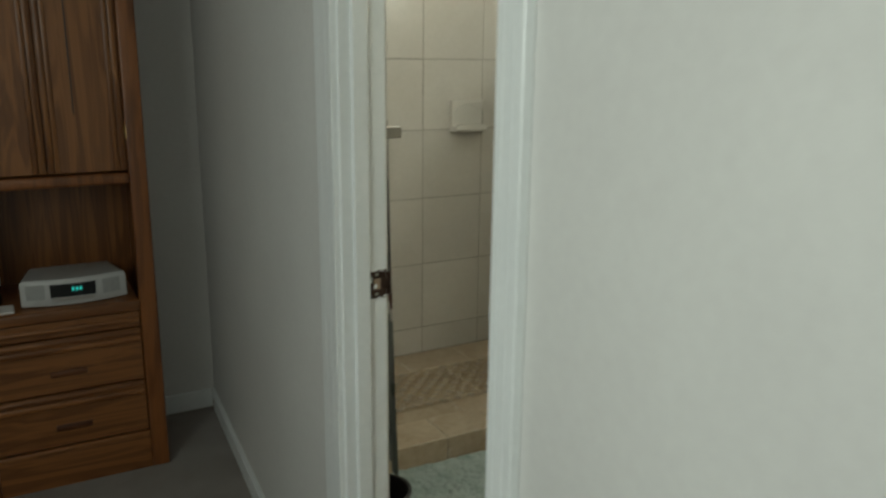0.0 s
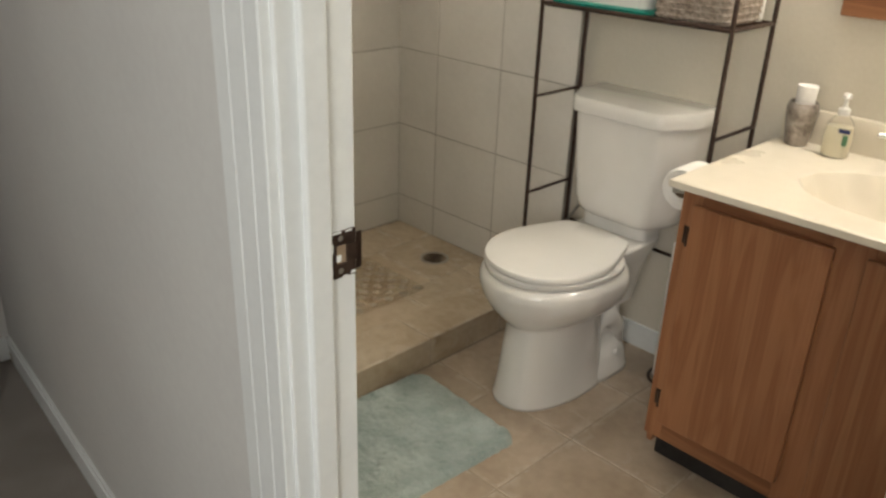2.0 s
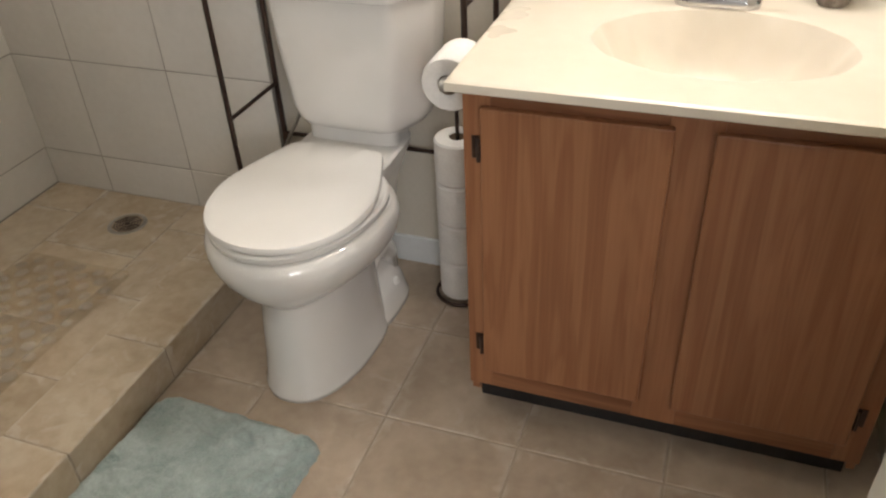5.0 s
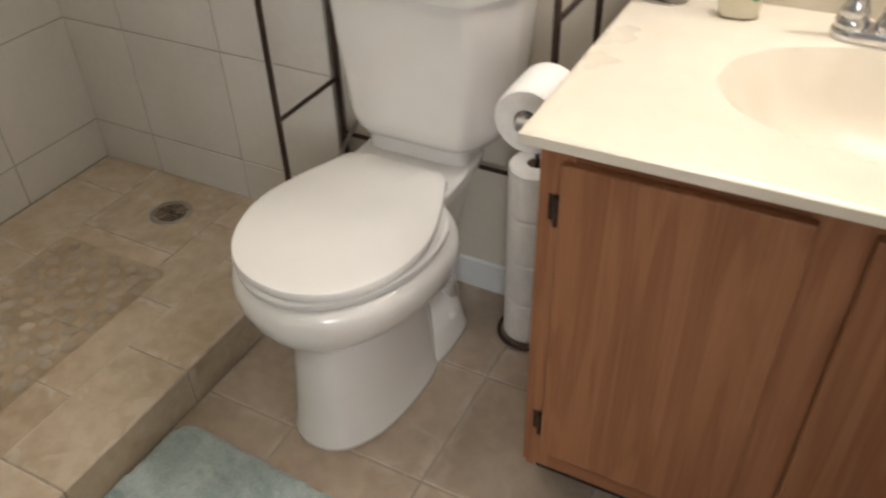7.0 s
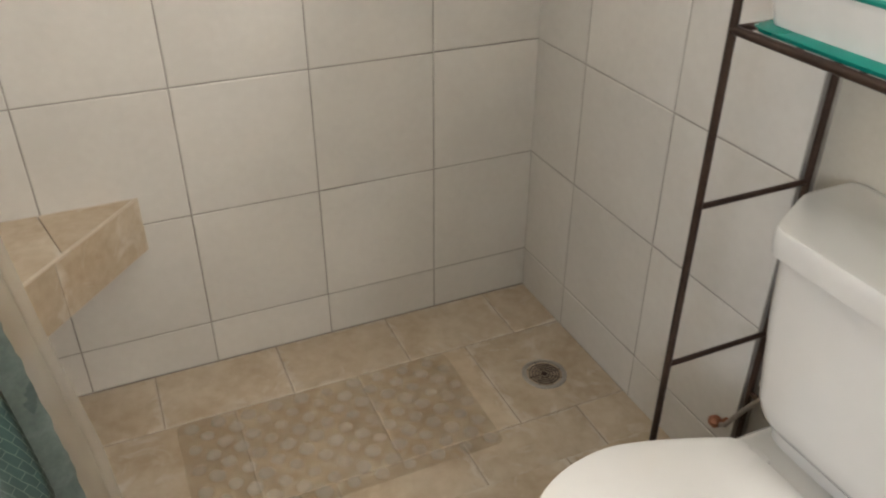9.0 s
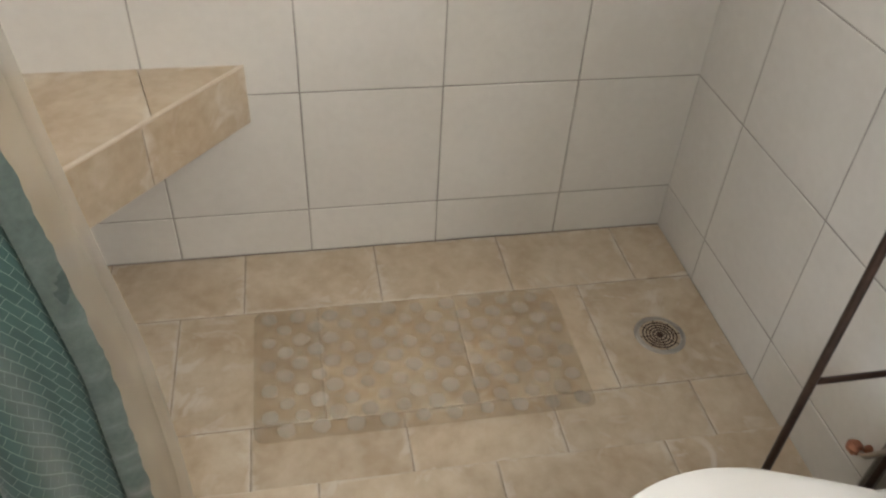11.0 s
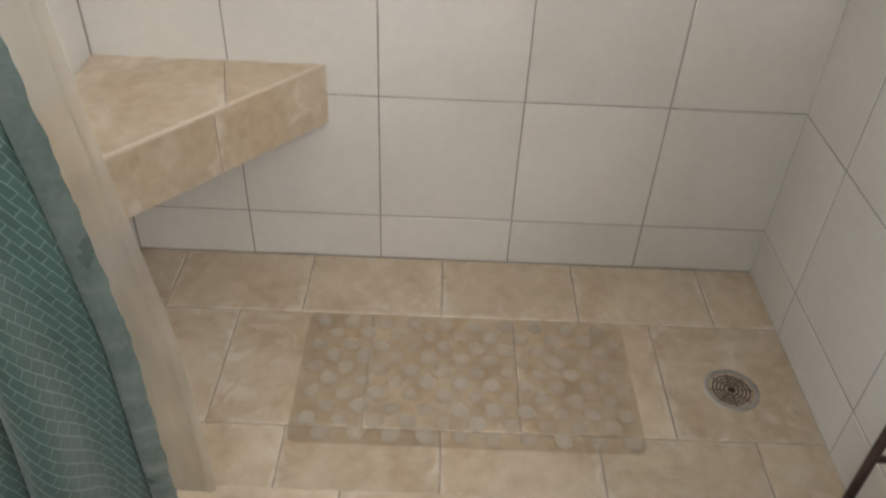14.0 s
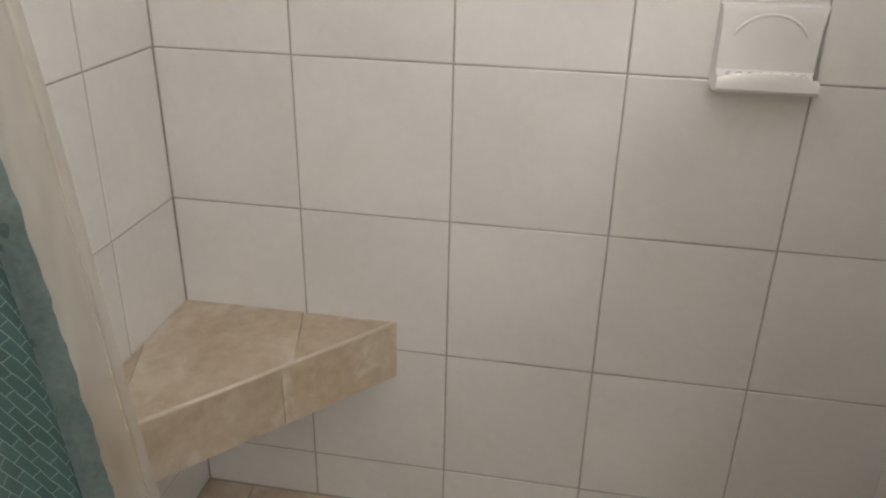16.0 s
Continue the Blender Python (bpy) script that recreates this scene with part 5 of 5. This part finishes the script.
def hutch():
    t = thing("oak_hutch", (0, 0, 0), "tall oak pier hutch with panel doors, open shelf and drawers", "hutch")
    xb, xf, y0, y1, top = -0.137, 0.285, -0.915, -0.300, 1.98
    for a, b in ((y0, y0 + 0.022), (y1 - 0.022, y1)):
        part("side_panel", box(xb, xf - 0.02, a, b, 0, top, 0.002), "oak", t)
    part("back_panel", box(xb, xb + 0.008, y0 + 0.022, y1 - 0.022, 0.05, top), "oak", t)
    part("top_panel", box(xb, xf + 0.012, y0 - 0.012, y1 + 0.012, top, top + 0.025, 0.006), "oak_across", t)
    # rounded front posts
    for a, b in ((y0, y0 + 0.060), (y1 - 0.060, y1)):
        part("front_post", box(xf - 0.022, xf, a, b, 0.0, top, 0.007, 3), "oak_edge", t, "rounded darker oak post", True)
    iy0, iy1 = y0 + 0.060, y1 - 0.060
    part("desk_shelf", box(xb, xf + 0.004, iy0, iy1, 0.612, 0.652, 0.008, 3), "oak_across", t, smooth=True)
    part("hood_rail", box(xf - 0.030, xf + 0.006, iy0, iy1, 1.066, 1.104, 0.010, 3), "oak_edge", t, "rounded oak rail", True)
    part("upper_floor", box(xb, xf - 0.03, iy0, iy1, 1.075, 1.095), "oak_across", t)
    part("plinth", box(xf - 0.016, xf - 0.006, iy0, iy1, 0.0, 0.125, 0.002), "oak_across", t)
    part("plinth_lip", box(xf - 0.02, xf, iy0, iy1, 0.125, 0.148, 0.006, 2), "oak_across", t, smooth=True)
    # drawers with overhanging ribbed top edges and scooped pulls
    for z0, z1 in ((0.152, 0.345), (0.352, 0.545), (0.552, 0.608)):
        d = part("drawer", box(xf - 0.026, xf - 0.010, iy0 + 0.003, iy1 - 0.003, z0, z1, 0.003), "oak_across", t)
        if z1 - z0 > 0.1:
            part("rib", box(xf - 0.012, xf - 0.001, iy0 + 0.003, iy1 - 0.003, z1 - 0.022, z1 - 0.002, 0.006, 3), "oak_across", d, smooth=True)
            part("rib", box(xf - 0.012, xf - 0.004, iy0 + 0.003, iy1 - 0.003, z1 - 0.050, z1 - 0.028, 0.006, 3), "oak_across", d, smooth=True)
            yc, zc = (iy0 + iy1) / 2, (z0 + z1) / 2 - 0.028
            part("pull", box(xf - 0.013, xf - 0.0035, yc - 0.058, yc + 0.058, zc - 0.012, zc + 0.011, 0.0045, 3), "oak_pull", d, "scooped wooden finger pull", True)
        else:
            part("rib", box(xf - 0.012, xf - 0.002, iy0 + 0.003, iy1 - 0.003, z0 + 0.016, z0 + 0.036, 0.006, 3), "oak_across", d, smooth=True)
    # two tall doors with upright reeded edges
    ym = (iy0 + iy1) / 2
    for a, b in ((iy0 + 0.003, ym - 0.002), (ym + 0.002, iy1 - 0.003)):
        d = part("door", box(xf - 0.026, xf - 0.010, a, b, 1.110, 1.955, 0.003), "oak", t)
        for e in (a + 0.004, a + 0.022, b - 0.040, b - 0.022):
            part("reed", box(xf - 0.012, xf - 0.003, e, e + 0.016, 1.112, 1.953, 0.005, 2), "oak", d, smooth=True)
        # no cut in the wood: a thin black strip gives the groove's shade
        part("groove_shade", box(xf - 0.0102, xf - 0.0092, (a + b) / 2 - 0.030, (a + b) / 2 - 0.026, 1.30, 1.95), "black", d)
    part("hinge", tube([(xf - 0.006, iy1 + 0.004, 1.22), (xf - 0.006, iy1 + 0.004, 1.26)], 0.0045, 8), "brass", t, "small brass hinge", True)


def radio():
    t = thing("table_radio", (0.145, -0.560, 0.652), "silver-grey tabletop radio with a dark display on the hutch shelf", "radio")
    w, n = 0.168, 24
    def outline(zz, k=1.0):
        pts = []
        for i in range(n + 1):
            u = -1 + 2 * i / n
            pts.append((0.075 * k + 0.030 * (1 - u * u), u * w * k, zz))
        pts += [(-0.10 * k, w * k * 0.80, zz), (-0.10 * k, -w * k * 0.80, zz)]
        return pts
    part("body", loft([outline(0.004, 0.97), outline(0.008, 1.0), outline(0.080, 1.0), outline(0.090, 0.985), outline(0.095, 0.94)]), "radio", t, smooth=True)
    for y0, y1, m, name in ((-0.078, 0.066, "screen", "display"), (0.088, 0.146, "mesh", "speaker_grille"), (-0.152, -0.094, "mesh", "speaker_grille")):
        bm = bmesh.new()
        k = 10
        z0, z1 = (0.032, 0.078) if m == "screen" else (0.028, 0.080)
        rows = []
        for i in range(k + 1):
            y = y0 + (y1 - y0) * i / k
            u = y / w
            x = 0.0756 + 0.030 * (1 - u * u)
            rows.append([bm.verts.new((x, y, z0)), bm.verts.new((x, y, z1))])
        for a, b in zip(rows, rows[1:]):
            bm.faces.new((a[0], b[0], b[1], a[1]))
        part(name, bm, m, t)
    part("display_slot", box(0.1045, 0.1068, -0.070, 0.058, 0.020, 0.031, 0.001), "steel", t, "brushed disc slot")
    # lit clock figures
    for k, y in enumerate((-0.006, 0.006, 0.018)):
        part("clock_digit", box(0.1058, 0.1063, y - 0.004, y + 0.004, 0.052, 0.065), "digit", t, "glowing teal clock figure")
    for y, z in ((0.150, 0), (-0.150, 0)):
        part("rubber_foot", lathe([(0.012, 0), (0.012, 0.005)], 12, (0.03, y * 0.7, 0)), "black", t)


def hutch_clutter():
    t = thing("drink_bottle", (0.13, -0.815, 0.652), "clear plastic drink bottle with dark red drink and white cap", "bottle")
    part("body", lathe([(0.026, 0), (0.032, 0.006), (0.032, 0.10), (0.028, 0.125), (0.013, 0.165)], 24), "dark_drink", t, smooth=True)
    part("label", lathe([(0.0325, 0.07), (0.0325, 0.105)], 24, caps=False), "white_plastic", t, "white label band", True)
    part("cap", lathe([(0.014, 0.163), (0.014, 0.182), (0.012, 0.184)], 16), "white_plastic", t, smooth=True)
    t = thing("folded_note", (0.215, -0.800, 0.652), "small pale folded paper slip on the hutch shelf", "paper")
    part("sheet", box(-0.045, 0.045, -0.05, 0.05, 0.0, 0.0035, 0.001), "paper", t)
    part("flap", box(-0.042, 0.042, -0.048, 0.047, 0.004, 0.006), "paper", t)


M["pale_blue"] = surface("pale_blue_plastic", (0.40, 0.56, 0.58), (0.5, 0.66, 0.68), 0.25, 4, 30, bump=0.0)
M["mint"] = surface("mint_plastic", (0.10, 0.48, 0.38), (0.14, 0.55, 0.44), 0.3, 4, 30, bump=0.0)
M["towel"] = surface("towel_terry", (0.42, 0.36, 0.29), (0.50, 0.44, 0.36), 0.95, 8, 200, bump=0.8, bump_scale=300, sheen=0.3)
M["towel_print"] = surface("towel_print", (0.012, 0.012, 0.013), (0.30, 0.30, 0.29), 0.9, 26, 90, bump=0.4, bump_scale=200)
M["pink"] = surface("pink_plastic", (0.55, 0.30, 0.30), (0.62, 0.36, 0.35), 0.3, 4, 30, bump=0.0)
M["clear"] = glassy("clear_plastic", (0.95, 0.95, 0.93), 0.05, 0.35, 1.2)
M["leaf_green"] = surface("leaf_green_print", (0.10, 0.25, 0.13), (0.16, 0.33, 0.18), 0.4, 20, 60, bump=0.0)
M["teal_liquid"] = surface("teal_mouthwash", (0.0, 0.25, 0.19), (0.01, 0.36, 0.27), 0.08, 6, 30, bump=0.0, coat=0.8)
M["blue_label"] = surface("blue_label_print", (0.01, 0.06, 0.16), (0.02, 0.12, 0.26), 0.35, 14, 60, bump=0.0)
M["dark_drink"] = surface("dark_red_drink", (0.035, 0.006, 0.006), (0.07, 0.012, 0.012), 0.08, 4, 30, bump=0.0, coat=0.7)
M["screen"] = surface("dark_display", (0.006, 0.007, 0.008), (0.012, 0.014, 0.016), 0.12, 5, 40, bump=0.0)
M["digit"] = glow("clock_glow", (0.05, 0.55, 0.50), 1.2)
M["brass"] = surface("brass_hinge", (0.45, 0.30, 0.11), (0.6, 0.42, 0.18), 0.3, 10, 60, metal=1.0, bump=0.0)
M["mat"] = surface("bath_mat_pile", (0.29, 0.375, 0.36), (0.50, 0.59, 0.57), 0.95, 13, 200, bump=1.0, bump_scale=330, sheen=0.4, depth=0.005)
M["mat_back"] = surface("bath_mat_backing", (0.33, 0.42, 0.41), (0.40, 0.5, 0.48), 0.9, 18, 160, bump=0.3)
M["curtain_border"] = surface("curtain_border_satin", (0.066, 0.094, 0.086), (0.125, 0.165, 0.152), 0.30, 14, 120, bump=0.4, bump_scale=60, sheen=0.4)


def liner_material():
    """Frosted vinyl: part see-through, part milky, with cloudy and creased patches."""
    m, n, l, b = material("liner_plastic")
    b.inputs["Base Color"].default_value = (0.72, 0.68, 0.61, 1)
    b.inputs["Roughness"].default_value = 0.32
    milk = n.new("ShaderNodeBsdfTranslucent")
    milk.inputs["Color"].default_value = (0.74, 0.71, 0.64, 1)
    clear = n.new("ShaderNodeBsdfTransparent")
    clear.inputs["Color"].default_value = (0.94, 0.92, 0.88, 1)
    body, mix = n.new("ShaderNodeMixShader"), n.new("ShaderNodeMixShader")
    body.inputs[0].default_value = 0.6
    l.new(b.outputs[0], body.inputs[1])
    l.new(milk.outputs[0], body.inputs[2])
    tc, mp, tex, ran = n.new("ShaderNodeTexCoord"), n.new("ShaderNodeMapping"), n.new("ShaderNodeTexNoise"), n.new("ShaderNodeMapRange")
    mp.inputs["Scale"].default_value = (1, 8, 2.2)
    l.new(tc.outputs["Object"], mp.inputs[0])
    l.new(mp.outputs[0], tex.inputs["Vector"])
    tex.inputs["Scale"].default_value = 1.6
    ran.inputs["From Min"].default_value, ran.inputs["From Max"].default_value = 0.35, 0.65
    ran.inputs["To Min"].default_value, ran.inputs["To Max"].default_value = 0.34, 0.52
    l.new(tex.outputs["Fac"], ran.inputs[0])
    l.new(ran.outputs[0], mix.inputs[0])
    l.new(clear.outputs[0], mix.inputs[1])
    l.new(body.outputs[0], mix.inputs[2])
    l.new(mix.outputs[0], n["Material Output"].inputs["Surface"])
    return m


M["liner"] = liner_material()


def vinyl(name, colour, cover, spread, rough, tint=(0.985, 0.975, 0.955)):
    """Clear soft plastic: partly see-through, clouded unevenly."""
    m, n, l, b = material(name)
    b.inputs["Base Color"].default_value = (*colour, 1)
    b.inputs["Roughness"].default_value = rough
    clear, mix, tex, ran, tc = n.new("ShaderNodeBsdfTransparent"), n.new("ShaderNodeMixShader"), n.new("ShaderNodeTexNoise"), n.new("ShaderNodeMapRange"), n.new("ShaderNodeTexCoord")
    clear.inputs["Color"].default_value = (*tint, 1)
    info, shift = n.new("ShaderNodeObjectInfo"), n.new("ShaderNodeVectorMath")
    shift.operation = "MULTIPLY_ADD"
    l.new(info.outputs["Random"], shift.inputs[0])
    shift.inputs[1].default_value = (5.0, 9.0, 0.0)
    l.new(tc.outputs["Object"], shift.inputs[2])
    l.new(shift.outputs[0], tex.inputs["Vector"])
    tex.inputs["Scale"].default_value, tex.inputs["Detail"].default_value = 16.0, 4
    ran.inputs["From Min"].default_value, ran.inputs["From Max"].default_value = 0.35, 0.65
    ran.inputs["To Min"].default_value, ran.inputs["To Max"].default_value = cover - spread, cover + spread
    l.new(tex.outputs["Fac"], ran.inputs[0])
    l.new(ran.outputs[0], mix.inputs[0])
    l.new(clear.outputs[0], mix.inputs[1])
    l.new(b.outputs[0], mix.inputs[2])
    l.new(mix.outputs[0], n["Material Output"].inputs["Surface"])
    return m


M["vinyl"] = vinyl("clear_vinyl", (0.44, 0.345, 0.24), 0.10, 0.05, 0.35)
M["vinyl_cup"] = vinyl("clouded_vinyl_cup", (0.88, 0.80, 0.67), 0.225, 0.04, 0.3, (1, 1, 1))


def woven(name, ground, thread, rough=0.5):
    """Cloth with slanting pale threads in a broken brick weave."""
    m, n, l, b = material(name)
    tc = n.new("ShaderNodeTexCoord")
    sep, com = n.new("ShaderNodeSeparateXYZ"), n.new("ShaderNodeCombineXYZ")
    l.new(tc.outputs["UV"], sep.inputs[0])
    for k, (p, q) in enumerate(((0.45, 0.89), (-0.89, 0.45))):
        first, both = n.new("ShaderNodeMath"), n.new("ShaderNodeMath")
        first.operation, both.operation = "MULTIPLY", "MULTIPLY_ADD"
        l.new(sep.outputs[0], first.inputs[0])
        first.inputs[1].default_value = p
        l.new(sep.outputs[1], both.inputs[0])
        both.inputs[1].default_value = q
        l.new(first.outputs[0], both.inputs[2])
        l.new(both.outputs[0], com.inputs[k])
    brick = n.new("ShaderNodeTexBrick")
    brick.inputs["Scale"].default_value = 1.0
    brick.inputs["Brick Width"].default_value, brick.inputs["Row Height"].default_value = 0.034, 0.014
    brick.inputs["Mortar Size"].default_value, brick.inputs["Mortar Smooth"].default_value = 0.0008, 1.0
    brick.inputs["Color1"].default_value = (*ground, 1)
    brick.inputs["Color2"].default_value = (*[c * 1.25 for c in ground], 1)
    brick.inputs["Mortar"].default_value = (*thread, 1)
    l.new(com.outputs[0], brick.inputs["Vector"])
    tone = n.new("ShaderNodeTexNoise")
    tone.inputs["Scale"].default_value = 14.0
    hsv, ran = n.new("ShaderNodeHueSaturation"), n.new("ShaderNodeMapRange")
    ran.inputs["To Min"].default_value, ran.inputs["To Max"].default_value = 0.75, 1.25
    l.new(tone.outputs["Fac"], ran.inputs[0])
    l.new(ran.outputs[0], hsv.inputs["Value"])
    l.new(brick.outputs["Color"], hsv.inputs["Color"])
    l.new(hsv.outputs[0], b.inputs["Base Color"])
    b.inputs["Roughness"].default_value = rough
    b.inputs["Sheen Weight"].default_value = 0.3
    bp = n.new("ShaderNodeBump")
    bp.inputs["Strength"].default_value, bp.inputs["Distance"].default_value = 0.5, 0.001
    l.new(brick.outputs["Fac"], bp.inputs["Height"])
    l.new(bp.outputs[0], b.inputs["Normal"])
    return m


M["curtain"] = woven("curtain_weave", (0.034, 0.074, 0.067), (0.24, 0.31, 0.27), 0.42)

toilet()
vanity()
etagere()
hutch()
bath_mat()
shower_curtain()
corner_bench()
framed_mirror()
soap_dish()
shower_valve()
shower_drain()
corner_shelf()
faucet()
counter_things()
toilet_paper()
shade_towels()
shelf_things()
water_supply()
waste_bin()
hanging_towel()
radio()
hutch_clutter()

shower_mat()

# ---- tiles, last ----
shower_base()
rows_z = [SHOWER_Z, 0.255] + [0.255 + 0.307 * k for k in range(1, 8)]
rows_z[-1] = CEIL
tiles(bpy.data.objects["wall_west"], (-0.009, 0, 0), (0, 1, 0), (0, 0, 1), [0.030, 0.305, 0.610, 0.915, 1.220, 1.513], rows_z, 0.009, 0.0024, "wall_tile", seed=11)
back = bpy.data.objects["north_tile_backing"]
tiles(back, (0.0, NORTH - 0.031, 0), (1, 0, 0), (0, 0, 1), [0.0, 0.217, 0.537, 0.862], rows_z, 0.009, 0.0024, "wall_tile", seed=12)
tiles(bpy.data.objects["shower_wall_core"], (0.0, 0.021, 0), (-1, 0, 0), (0, 0, 1), [-0.83, -0.532, -0.226, 0.0], rows_z, 0.009, 0.0024, "wall_tile", seed=13)
floor = bpy.data.objects["floor"]
T = 0.307
tiles(floor, (1.368, 0.960, FLOOR - 0.009), (1, 0, 0), (0, 1, 0), [-0.536, -T] + [T * k for k in range(0, 4)] + [1.032], [-1.02, -2 * T - T + 0.0001] + [T * k for k in range(-2, 2)] + [0.585], 0.009, 0.0045, "floor_stone", seed=14)
